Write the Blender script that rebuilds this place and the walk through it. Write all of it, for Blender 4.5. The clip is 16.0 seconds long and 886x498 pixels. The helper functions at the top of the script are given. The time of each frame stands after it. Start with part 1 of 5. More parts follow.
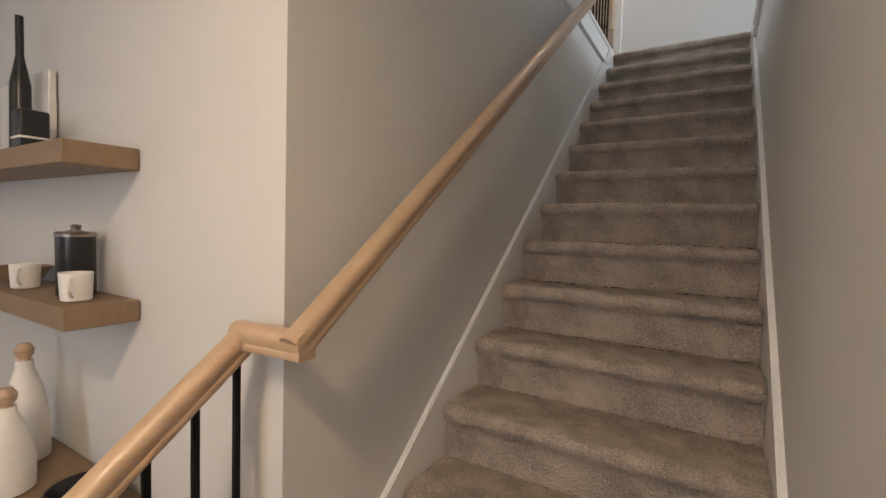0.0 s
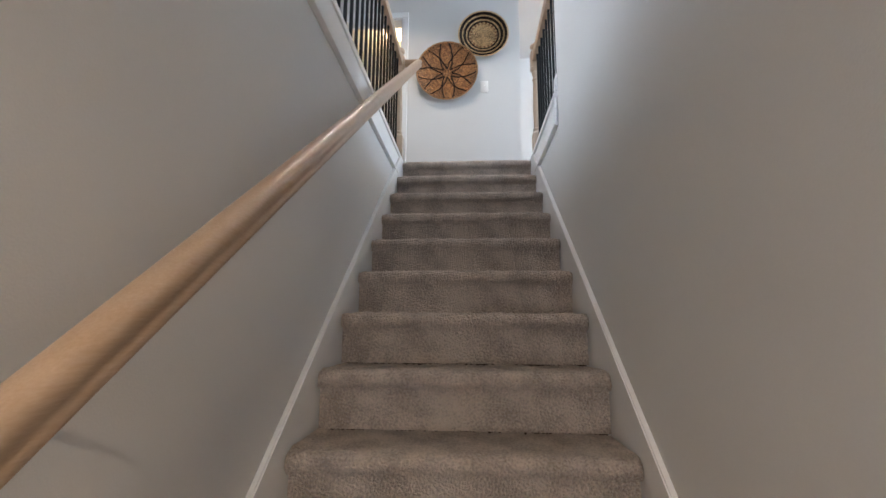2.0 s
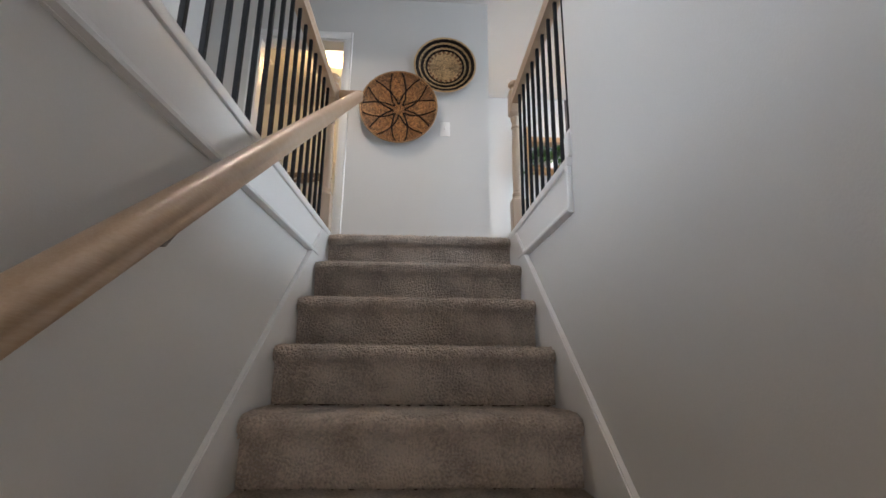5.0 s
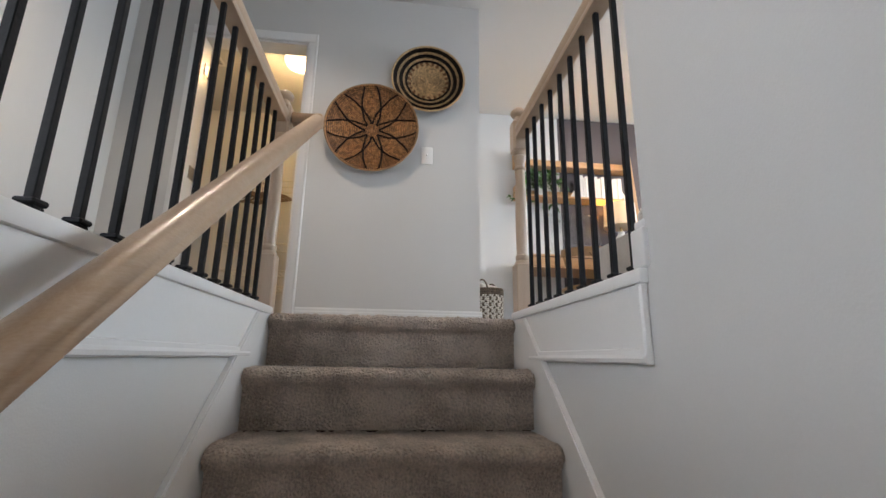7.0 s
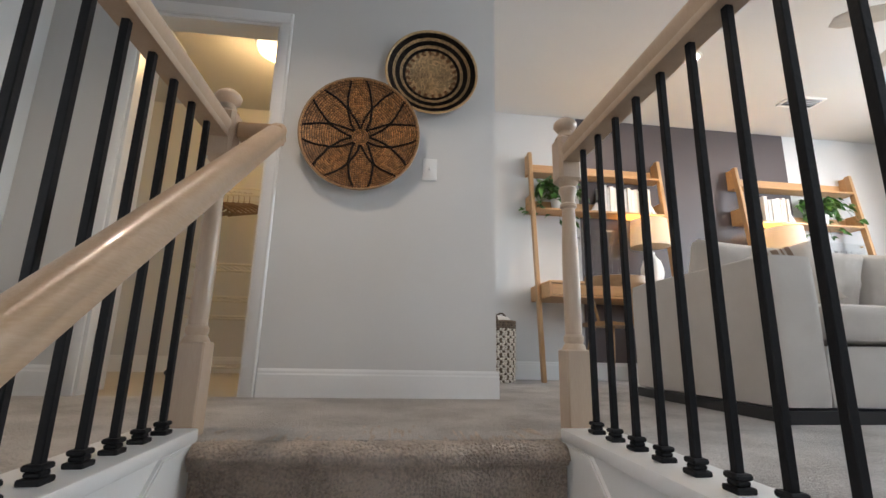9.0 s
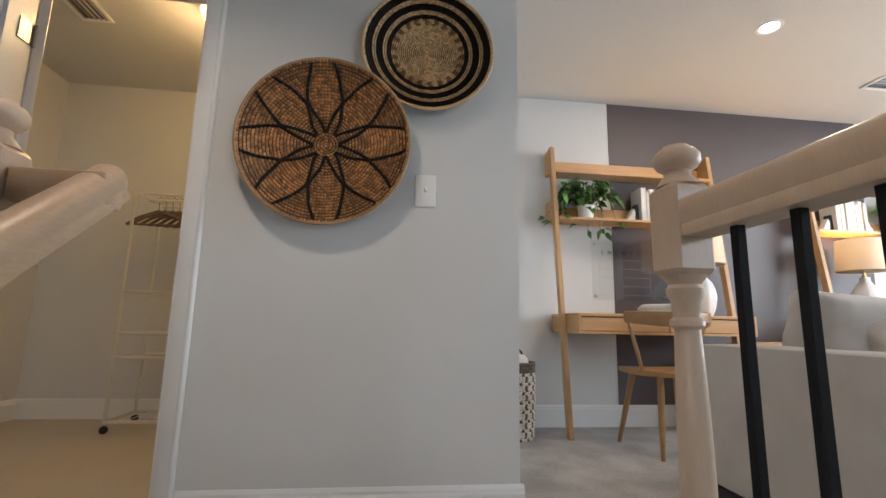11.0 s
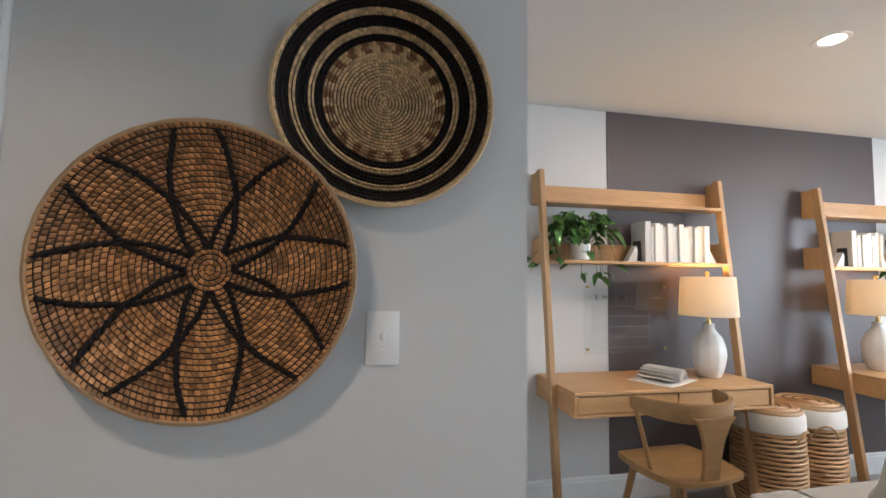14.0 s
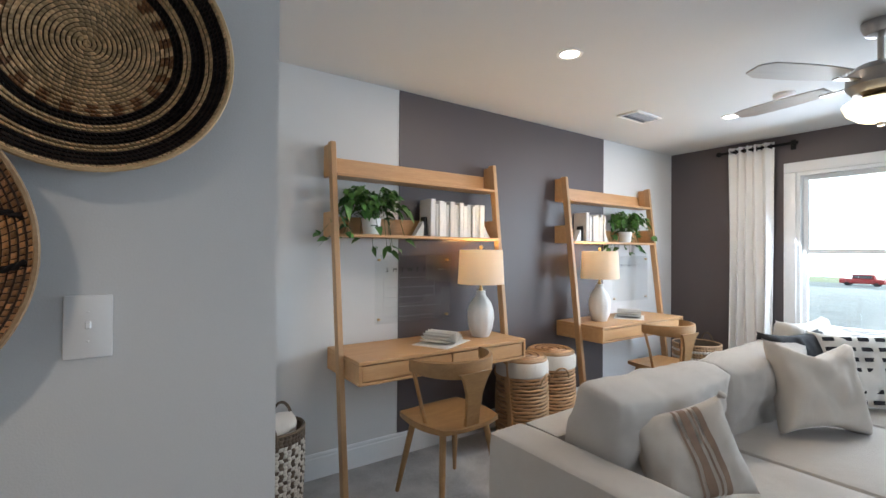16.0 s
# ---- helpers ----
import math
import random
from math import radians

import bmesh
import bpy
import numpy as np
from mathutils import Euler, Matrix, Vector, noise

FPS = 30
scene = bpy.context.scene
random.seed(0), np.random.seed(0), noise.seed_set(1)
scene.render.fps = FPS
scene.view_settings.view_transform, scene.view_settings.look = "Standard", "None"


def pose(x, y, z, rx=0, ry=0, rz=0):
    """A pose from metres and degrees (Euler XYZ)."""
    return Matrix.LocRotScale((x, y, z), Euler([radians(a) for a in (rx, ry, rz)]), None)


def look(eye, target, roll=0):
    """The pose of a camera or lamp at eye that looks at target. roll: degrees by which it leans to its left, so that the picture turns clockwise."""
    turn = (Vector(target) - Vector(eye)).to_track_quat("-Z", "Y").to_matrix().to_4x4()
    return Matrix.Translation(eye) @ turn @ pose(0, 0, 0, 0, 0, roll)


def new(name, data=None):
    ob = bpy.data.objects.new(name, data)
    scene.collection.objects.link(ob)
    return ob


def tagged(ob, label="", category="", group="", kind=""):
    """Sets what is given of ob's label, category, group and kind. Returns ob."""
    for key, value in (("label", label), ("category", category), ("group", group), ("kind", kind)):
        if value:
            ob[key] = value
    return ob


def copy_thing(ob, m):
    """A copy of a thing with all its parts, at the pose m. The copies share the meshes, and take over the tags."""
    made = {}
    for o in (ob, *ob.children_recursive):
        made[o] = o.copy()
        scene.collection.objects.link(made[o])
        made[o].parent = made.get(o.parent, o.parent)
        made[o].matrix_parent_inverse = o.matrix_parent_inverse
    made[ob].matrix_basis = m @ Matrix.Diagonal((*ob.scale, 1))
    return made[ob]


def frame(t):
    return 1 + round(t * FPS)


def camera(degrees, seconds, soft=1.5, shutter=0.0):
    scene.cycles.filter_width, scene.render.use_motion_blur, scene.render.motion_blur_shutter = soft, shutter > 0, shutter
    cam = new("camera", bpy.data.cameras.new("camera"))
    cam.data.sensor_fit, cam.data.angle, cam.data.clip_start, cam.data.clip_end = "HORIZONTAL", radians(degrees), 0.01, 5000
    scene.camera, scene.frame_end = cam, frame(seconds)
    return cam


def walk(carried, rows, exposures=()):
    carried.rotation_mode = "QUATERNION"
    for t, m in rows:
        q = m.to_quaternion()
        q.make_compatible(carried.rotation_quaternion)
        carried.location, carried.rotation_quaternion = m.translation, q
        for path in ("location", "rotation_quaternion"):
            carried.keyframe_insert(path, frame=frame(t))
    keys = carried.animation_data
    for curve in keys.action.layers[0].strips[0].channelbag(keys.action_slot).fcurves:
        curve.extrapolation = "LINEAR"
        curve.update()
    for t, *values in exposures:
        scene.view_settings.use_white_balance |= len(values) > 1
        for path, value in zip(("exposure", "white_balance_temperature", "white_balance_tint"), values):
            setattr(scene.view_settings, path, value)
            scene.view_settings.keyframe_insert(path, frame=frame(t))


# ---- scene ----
cam = camera(89.4, 16.0)
PATH = [
    (0, (0.331, 0.174, 1.43), (-0.703, 1.884, 1.335), 1.6),
    (0.5, (0.195, 0.383, 1.516), (-0.431, 2.282, 1.538), 1.6),
    (1, (0.116, 0.585, 1.546), (-0.204, 2.552, 1.711), 1.0),
    (1.5, (0.07, 0.795, 1.619), (-0.116, 2.768, 1.895), 0.6),
    (2, (0.037, 0.994, 1.73), (-0.089, 2.962, 2.06), 0.3),
    (2.5, (-0.011, 1.147, 1.806), (-0.097, 3.108, 2.19), 0.2),
    (3, (0.0, 1.297, 1.935), (-0.054, 3.256, 2.335), 0.3),
    (3.5, (0.035, 1.461, 2.051), (0.01, 3.416, 2.472), 0.3),
    (6, (-0.004, 2.191, 2.56), (0.156, 4.129, 3.026), 0.8),
    (6.5, (-0.013, 2.312, 2.694), (0.174, 4.248, 3.161), 0.9),
    (7, (-0.005, 2.44, 2.799), (0.203, 4.373, 3.268), 0.9),
    (7.5, (0.009, 2.582, 2.911), (0.217, 4.516, 3.378), 0.7),
    (8, (-0.021, 2.718, 2.989), (0.201, 4.651, 3.454), 0.8),
    (10.3, (0.029, 3.418, 3.473), (0.27, 5.37, 3.839), 1.4),
    (10.5, (0.055, 3.485, 3.503), (0.279, 5.441, 3.86), 1.1),
    (11, (0.06, 3.641, 3.657), (0.288, 5.601, 3.984), 1.2),
    (11.5, (0.048, 3.763, 3.778), (0.27, 5.728, 4.071), 1.3),
    (12, (0.043, 3.882, 3.908), (0.262, 5.853, 4.171), 1.3),
    (12.5, (0.056, 3.995, 4.032), (0.286, 5.967, 4.267), 1.3),
    (13, (0.076, 4.081, 4.141), (0.337, 6.053, 4.346), 1.2),
    (13.5, (0.078, 4.169, 4.244), (0.402, 6.135, 4.414), 1.1),
    (14, (0.097, 4.228, 4.31), (0.509, 6.181, 4.441), 0.8),
    (14.5, (0.131, 4.245, 4.323), (0.668, 6.169, 4.414), 0.7),
    (15, (0.166, 4.231, 4.324), (0.879, 6.099, 4.383), 0.4),
    (15.5, (0.206, 4.194, 4.322), (1.123, 5.972, 4.357), 0.4),
    (16, (0.257, 4.162, 4.321), (1.393, 5.807, 4.337), 0.4),
]
walk(cam, [(t, look(eye, target, roll)) for t, eye, target, roll in PATH], [(0, 0.18, 6350, 12), (1.5, 0.65, 5850, 12), (3.5, 0.42, 6150, 13), (6.5, 0.13, 6350, 14), (8, -0.03, 6500, 14), (10.5, -0.2, 6550, 14), (13, -0.3, 6400, 14), (14.5, -0.36, 6300, 13), (16, -0.56, 6100, 12)])

# ---- world and light ----
F = 2.955            # upper floor
R, RUN = 0.197, 0.2443
CEIL = 5.42
YB = 5.33            # hall wall with the baskets
YD = 6.825           # desk wall
XW = 5.19            # window wall
XL, XR = -0.505, 0.51  # stairwell walls
XH = -1.87           # hall's far wall

world = bpy.data.worlds.new("world")
scene.world = world
world.use_nodes = True
wn = world.node_tree.nodes
sky = wn.new("ShaderNodeTexSky")
sky.sky_type = 'NISHITA'
sky.sun_disc = False
sky.sun_elevation, sky.sun_rotation = radians(52), radians(234)
sky.air_density, sky.dust_density = 1.0, 0.6
wn["Background"].inputs[1].default_value = 0.15
world.node_tree.links.new(sky.outputs[0], wn["Background"].inputs[0])


def lamp(name, kind, where, target, power, colour, size=0.2, size_y=None):
    data = bpy.data.lights.new(name, kind)
    data.energy, data.color = power, colour
    if kind == 'AREA':
        data.size = size
        if size_y:
            data.shape, data.size_y = 'RECTANGLE', size_y
        else:
            data.shape = 'DISK'
    elif kind in ('POINT', 'SPOT'):
        data.shadow_soft_size = size
    elif kind == 'SUN':
        data.angle = radians(size)
    ob = new(name, data)
    ob.matrix_world = look(where, target)
    return ob


DAY = (0.77, 0.885, 1.0)
WARM = (1.0, 0.70, 0.42)
CAN = (1.0, 0.84, 0.66)
lamp("sun", 'SUN', (-14, -10, 22), (0, 0, 0), 3.5, (1.0, 0.96, 0.9), 3)
# daylight through the loft window and the unseen hall window
lamp("loft_window_light", 'AREA', (XW - 0.02, 4.9, 4.38), (1.5, 5.1, 2.9), 128, DAY, 1.6, 1.4)
hall_day = lamp("hall_window_light", 'AREA', (XH + 0.03, 2.3, 3.58), (XR, 3.4, 3.25), 15, (0.86, 0.93, 1.0), 1.1, 0.7)
hall_day.data.spread = radians(95)
# added fill lamp brightening the loft from behind; that wall has no window
lamp("loft_back_fill", 'AREA', (3.1, 0.65, 4.4), (3.3, 6.4, 3.1), 74, DAY, 1.7, 1.4)
# recessed cans
hall_can = lamp("can_light_hall", 'SPOT', (-0.55, 4.2, CEIL - 0.012), (-0.55, 4.2, 0), 62, CAN, 0.05)
hall_can.data.spot_size, hall_can.data.spot_blend = radians(135), 0.6
lamp("can_light_a", 'AREA', (2.22, 5.79, CEIL - 0.012), (2.22, 5.79, 0), 15, CAN, 0.12)
lamp("can_light_b", 'AREA', (4.15, 5.785, CEIL - 0.012), (4.15, 5.785, 0), 15, CAN, 0.12)
# closet dome, fan bowl, kitchen cans below
lamp("closet_bulb", 'POINT', (-0.93, 6.1, CEIL - 0.22), (-0.93, 6.1, 0), 18, (1.0, 0.64, 0.27), 0.08)
lamp("fan_bulb", 'POINT', (3.13, 4.72, 4.90), (3.13, 4.72, 0), 8, (1.0, 0.8, 0.5), 0.1)
lamp("kitchen_light_a", 'AREA', (0.05, -0.5, 2.56), (0.05, -0.3, 0), 27, (1.0, 0.74, 0.47), 0.25)
lamp("kitchen_light_b", 'AREA', (-1.9, -1.5, 2.56), (-1.9, -1.5, 0), 9, (1.0, 0.74, 0.47), 0.25)
# two unseen fill lamps, added to brighten the lower stairwell
lamp("entry_fill", 'AREA', (0.0, -2.95, 1.45), (-0.1, 2.5, 1.6), 23, (0.95, 0.96, 1.0), 0.9, 1.9)
lamp("kitchen_side_fill", 'AREA', (-3.4, -1.4, 1.5), (0.5, 1.2, 1.2), 7, DAY, 1.4, 1.2)


# ---- materials ----
def mat(name, base, rough=0.6, metal=0.0, dark=None, scale=8.0, amount=0.25, bump=0.0, bscale=120.0, stretch=(1, 1, 1), sheen=0.0, coat=0.0, per_object=0.0, per_island=0.0, spec=0.5):
    """Principled material with broad and fine colour variation and relief."""
    m = bpy.data.materials.new(name)
    m.use_nodes = True
    nt = m.node_tree
    nd, ln = nt.nodes, nt.links
    b = nd["Principled BSDF"]
    b.inputs["Roughness"].default_value = rough
    b.inputs["Metallic"].default_value = metal
    b.inputs["Sheen Weight"].default_value = sheen
    b.inputs["Coat Weight"].default_value = coat
    b.inputs["Specular IOR Level"].default_value = spec
    dark = dark or tuple(c * 0.8 for c in base)
    co = nd.new("ShaderNodeTexCoord")
    mp = nd.new("ShaderNodeMapping")
    mp.inputs["Scale"].default_value = stretch
    ln.new(co.outputs["Object"], mp.inputs[0])
    n1 = nd.new("ShaderNodeTexNoise")
    n1.inputs["Scale"].default_value, n1.inputs["Detail"].default_value = scale, 4
    n2 = nd.new("ShaderNodeTexNoise")
    n2.inputs["Scale"].default_value, n2.inputs["Detail"].default_value = bscale, 3
    ln.new(mp.outputs[0], n1.inputs[0])
    ln.new(mp.outputs[0], n2.inputs[0])
    add = nd.new("ShaderNodeMath")
    add.operation = 'MULTIPLY_ADD'
    add.inputs[1].default_value = 0.45
    ln.new(n2.outputs[0], add.inputs[0])
    half = nd.new("ShaderNodeMath")
    half.operation = 'MULTIPLY'
    half.inputs[1].default_value = 0.55
    ln.new(n1.outputs[0], half.inputs[0])
    ln.new(half.outputs[0], add.inputs[2])
    rng = nd.new("ShaderNodeMapRange")
    rng.inputs[1].default_value, rng.inputs[2].default_value = 0.5 - 0.5 * (1 - amount) * 0.6, 0.5 + 0.5 * (1 - amount) * 0.6
    ln.new(add.outputs[0], rng.inputs[0])
    mix = nd.new("ShaderNodeMix")
    mix.data_type = 'RGBA'
    mix.inputs[6].default_value, mix.inputs[7].default_value = (*dark, 1), (*base, 1)
    ln.new(rng.outputs[0], mix.inputs[0])
    out = mix.outputs[2]
    if per_object or per_island:
        src = nd.new("ShaderNodeObjectInfo").outputs["Random"] if per_object else nd.new("ShaderNodeNewGeometry").outputs["Random Per Island"]
        k = per_object or per_island
        r2 = nd.new("ShaderNodeMapRange")
        r2.inputs[3].default_value, r2.inputs[4].default_value = 1 - k, 1 + k
        ln.new(src, r2.inputs[0])
        hs = nd.new("ShaderNodeHueSaturation")
        ln.new(r2.outputs[0], hs.inputs["Value"])
        ln.new(out, hs.inputs["Color"])
        out = hs.outputs[0]
    ln.new(out, b.inputs["Base Color"])
    if bump:
        bp = nd.new("ShaderNodeBump")
        bp.inputs["Strength"].default_value, bp.inputs["Distance"].default_value = min(1.0, bump), 0.01 * max(1.0, bump)
        ln.new(n2.outputs[0], bp.inputs["Height"])
        ln.new(bp.outputs[0], b.inputs["Normal"])
    return m


def glow(name, colour, strength):
    m = bpy.data.materials.new(name)
    m.use_nodes = True
    b = m.node_tree.nodes["Principled BSDF"]
    b.inputs["Base Color"].default_value = (*colour, 1)
    b.inputs["Emission Color"].default_value = (*colour, 1)
    b.inputs["Emission Strength"].default_value = strength
    return m


def glass(name, colour=(1, 1, 1), rough=0.0):
    m = bpy.data.materials.new(name)
    m.use_nodes = True
    nt = m.node_tree
    nd, ln = nt.nodes, nt.links
    tr, gl, mx, lw = nd.new("ShaderNodeBsdfTransparent"), nd.new("ShaderNodeBsdfGlossy"), nd.new("ShaderNodeMixShader"), nd.new("ShaderNodeLayerWeight")
    pw, fr = nd.new("ShaderNodeMath"), nd.new("ShaderNodeMath")
    pw.operation, fr.operation = 'POWER', 'MULTIPLY_ADD'
    pw.inputs[1].default_value, fr.inputs[1].default_value, fr.inputs[2].default_value = 5.0, 0.8, 0.04
    ln.new(lw.outputs["Facing"], pw.inputs[0])
    ln.new(pw.outputs[0], fr.inputs[0])
    tr.inputs[0].default_value = (*colour, 1)
    gl.inputs["Roughness"].default_value = rough
    ln.new(fr.outputs[0], mx.inputs[0])
    ln.new(tr.outputs[0], mx.inputs[1])
    ln.new(gl.outputs[0], mx.inputs[2])
    ln.new(mx.outputs[0], nd["Material Output"].inputs[0])
    return m


def shade_mat(name, colour):
    m = bpy.data.materials.new(name)
    m.use_nodes = True
    nt = m.node_tree
    nd, ln = nt.nodes, nt.links
    b = nd["Principled BSDF"]
    b.inputs["Base Color"].default_value = (*colour, 1)
    b.inputs["Roughness"].default_value = 0.9
    tl, mx = nd.new("ShaderNodeBsdfTranslucent"), nd.new("ShaderNodeMixShader")
    tl.inputs[0].default_value = (*colour, 1)
    mx.inputs[0].default_value = 0.5
    co, wv, bp = nd.new("ShaderNodeTexCoord"), nd.new("ShaderNodeTexNoise"), nd.new("ShaderNodeBump")
    wv.inputs["Scale"].default_value = 350
    bp.inputs["Strength"].default_value = 0.3
    bp.inputs["Distance"].default_value = 0.003
    ln.new(co.outputs["Object"], wv.inputs[0])
    ln.new(wv.outputs[0], bp.inputs["Height"])
    ln.new(bp.outputs[0], b.inputs["Normal"])
    ln.new(b.outputs[0], mx.inputs[1])
    ln.new(tl.outputs[0], mx.inputs[2])
    ln.new(mx.outputs[0], nd["Material Output"].inputs[0])
    return m


M_WALL = mat("wall_paint_light_grey", (0.66, 0.655, 0.64), 0.75, dark=(0.63, 0.625, 0.61), scale=2, bump=0.06, bscale=240)
M_CEIL = mat("ceiling_paint", (0.60, 0.60, 0.59), 0.85, dark=(0.575, 0.575, 0.565), scale=2, bump=0.08, bscale=300)
M_DARK = mat("wall_paint_charcoal", (0.098, 0.080, 0.082), 0.5, dark=(0.086, 0.070, 0.072), scale=2, bump=0.06, bscale=240)
M_TRIM = mat("trim_white_gloss", (0.80, 0.80, 0.79), 0.32, dark=(0.77, 0.77, 0.76), scale=3, bump=0.02, bscale=60)
M_CARPET = mat("carpet_taupe", (0.72, 0.605, 0.50), 0.97, dark=(0.40, 0.325, 0.26), scale=9, amount=0.68, bump=3.5, bscale=130, sheen=0.25, spec=0.1)
M_CARPET_UP = mat("carpet_grey", (0.62, 0.585, 0.55), 0.97, dark=(0.36, 0.335, 0.31), scale=4.5, amount=0.62, bump=1.8, bscale=170, sheen=0.25, spec=0.1)
M_VINYL = mat("closet_floor", (0.52, 0.47, 0.39), 0.5, dark=(0.46, 0.41, 0.33), scale=3, bump=0.05)
M_MAPLE = mat("maple_rail", (0.53, 0.39, 0.275), 0.36, dark=(0.43, 0.295, 0.18), scale=3, stretch=(10, 1, 10), amount=0.3, bump=0.05, bscale=30, coat=0.2)
M_NEWEL = mat("painted_maple_newel", (0.53, 0.41, 0.30), 0.38, dark=(0.46, 0.34, 0.24), scale=4, stretch=(8, 8, 1), bump=0.04, bscale=30, coat=0.2)
M_IRON = mat("black_iron", (0.010, 0.010, 0.011), 0.6, 0.0, spec=0.2, dark=(0.006, 0.006, 0.007), scale=20, bump=0.12, bscale=90)
M_OAK = mat("oak_desk", (0.60, 0.355, 0.165), 0.42, dark=(0.46, 0.25, 0.105), scale=2.5, stretch=(1, 14, 14), amount=0.3, bump=0.06, bscale=22, per_object=0.06)
M_OAKV = mat("oak_stile", (0.52, 0.32, 0.16), 0.45, dark=(0.40, 0.23, 0.105), scale=2.5, stretch=(14, 14, 1), amount=0.3, bump=0.06, bscale=22, per_object=0.06)
M_CHAIR = mat("chair_wood", (0.37, 0.21, 0.085), 0.4, dark=(0.25, 0.13, 0.05), scale=3, stretch=(2, 9, 9), amount=0.3, bump=0.06, bscale=22, per_object=0.05)
# near-black brown painted in place of shade inside gaps
M_GAP_SHADE = mat("recess_shade", (0.05, 0.03, 0.02), 0.8)
M_RATTAN = mat("rattan_brown", (0.60, 0.31, 0.12), 0.36, dark=(0.32, 0.14, 0.05), scale=9, amount=0.2, bump=0.15, bscale=150, per_island=0.5)
M_RATTAND = mat("rattan_dark_brown", (0.45, 0.225, 0.09), 0.36, dark=(0.24, 0.105, 0.04), scale=9, amount=0.2, bump=0.15, bscale=150, per_island=0.5)
M_STRAW = mat("straw_natural", (0.74, 0.53, 0.29), 0.5, dark=(0.48, 0.31, 0.14), scale=14, amount=0.2, bump=0.15, bscale=150, per_island=0.35)
M_RUST = mat("straw_rust", (0.29, 0.135, 0.055), 0.6, dark=(0.2, 0.09, 0.035), scale=14, bump=0.15, per_island=0.3)
M_BLACKR = mat("rattan_black", (0.016, 0.010, 0.009), 0.6, dark=(0.007, 0.005, 0.005), scale=20, bump=0.15, per_island=0.5, spec=0.2)
M_WICKER = mat("wicker_tan", (0.47, 0.31, 0.17), 0.6, dark=(0.27, 0.16, 0.075), scale=12, amount=0.2, bump=0.15, per_island=0.3)
# dark weave and handles; also painted shade on basket inner walls
M_WICKERD = mat("wicker_dark_and_gap_shade", (0.15, 0.11, 0.075), 0.6, dark=(0.08, 0.055, 0.035), scale=12, bump=0.15, per_island=0.3)
M_LINEN = mat("linen_white", (0.72, 0.69, 0.64), 0.9, dark=(0.64, 0.61, 0.56), scale=10, bump=0.3, bscale=300, sheen=0.2)
M_SOFA = mat("sofa_grey_weave", (0.56, 0.515, 0.465), 0.92, dark=(0.45, 0.41, 0.365), scale=6, amount=0.4, bump=0.5, bscale=420, sheen=0.25, spec=0.2)
M_PILLOW = mat("pillow_cream", (0.64, 0.58, 0.51), 0.92, dark=(0.55, 0.49, 0.42), scale=8, bump=0.6, bscale=300, sheen=0.2)
M_STRIPE = mat("stripe_brown", (0.32, 0.22, 0.16), 0.92, dark=(0.24, 0.16, 0.11), scale=20, bump=0.4, bscale=300)
M_HAMPER = mat("hamper_reed", (0.62, 0.38, 0.19), 0.5, dark=(0.36, 0.19, 0.08), scale=14, amount=0.2, bump=0.3, bscale=60, per_object=0.18)
M_BLACKF = mat("black_fabric", (0.02, 0.02, 0.024), 0.9, scale=20, bump=0.3)
M_CERAMIC = mat("white_ceramic", (0.78, 0.77, 0.74), 0.4, dark=(0.72, 0.71, 0.68), scale=10, bump=0.15, bscale=50)
M_BRASS = mat("brass", (0.75, 0.52, 0.22), 0.3, 1.0)
M_SHADE = shade_mat("lamp_shade_fabric", (0.86, 0.80, 0.70))
M_BULB = glow("lamp_bulb", (1.0, 0.75, 0.42), 6)
M_CANGLOW = glow("can_lens", (1.0, 0.90, 0.75), 30)
M_BOWL = glow("fan_bowl", (1.0, 0.86, 0.56), 2.2)
M_DOME = glow("closet_dome", (1.0, 0.80, 0.50), 3.0)
M_PAPER = mat("book_white", (0.74, 0.72, 0.68), 0.7, dark=(0.66, 0.64, 0.60), scale=30, bump=0.05, per_object=0.12)
M_LEAF = mat("leaf_green", (0.11, 0.25, 0.055), 0.38, dark=(0.04, 0.115, 0.025), scale=10, bump=0.1, bscale=60, per_island=0.35)
M_STEM = mat("stem", (0.10, 0.16, 0.05), 0.6)
M_SOIL = mat("soil", (0.04, 0.028, 0.02), 0.95, bump=0.5)
M_ACRYL = glass("clear_acrylic", (0.97, 0.98, 0.98), 0.02)
M_PANE = glass("window_glass", (0.95, 0.98, 0.97))
M_CURTAIN = mat("curtain_white", (0.82, 0.81, 0.79), 0.9, dark=(0.78, 0.77, 0.75), scale=6, bump=0.3, bscale=300)
M_STEEL = mat("brushed_nickel", (0.42, 0.39, 0.36), 0.35, 1.0)
M_BLADE = mat("fan_blade", (0.42, 0.39, 0.35), 0.5, scale=3, stretch=(1, 10, 1))
M_PLATE = mat("switch_plastic", (0.80, 0.79, 0.77), 0.35, dark=(0.78, 0.77, 0.75))
# dark car glass, and painted shade behind the vent slats
M_SLOT = mat("vent_shade_and_car_glass", (0.10, 0.10, 0.11), 0.8)
M_WIRE = mat("white_wire", (0.74, 0.72, 0.66), 0.4)
M_HANGER = mat("hanger_wood_grey", (0.19, 0.125, 0.08), 0.5)
M_SHELFW = mat("walnut_shelf", (0.27, 0.185, 0.115), 0.5, dark=(0.20, 0.13, 0.075), scale=3, stretch=(1, 12, 12), bump=0.06, bscale=24)
M_BLACKC = mat("black_enamel", (0.015, 0.015, 0.017), 0.3)
M_INK = mat("black_ink", (0.01, 0.01, 0.01), 0.7)
# calendar print; on vent slats this grey is painted shade
M_GREY_LINE_SHADE = mat("grey_print_and_slat_shade", (0.35, 0.35, 0.37), 0.7)
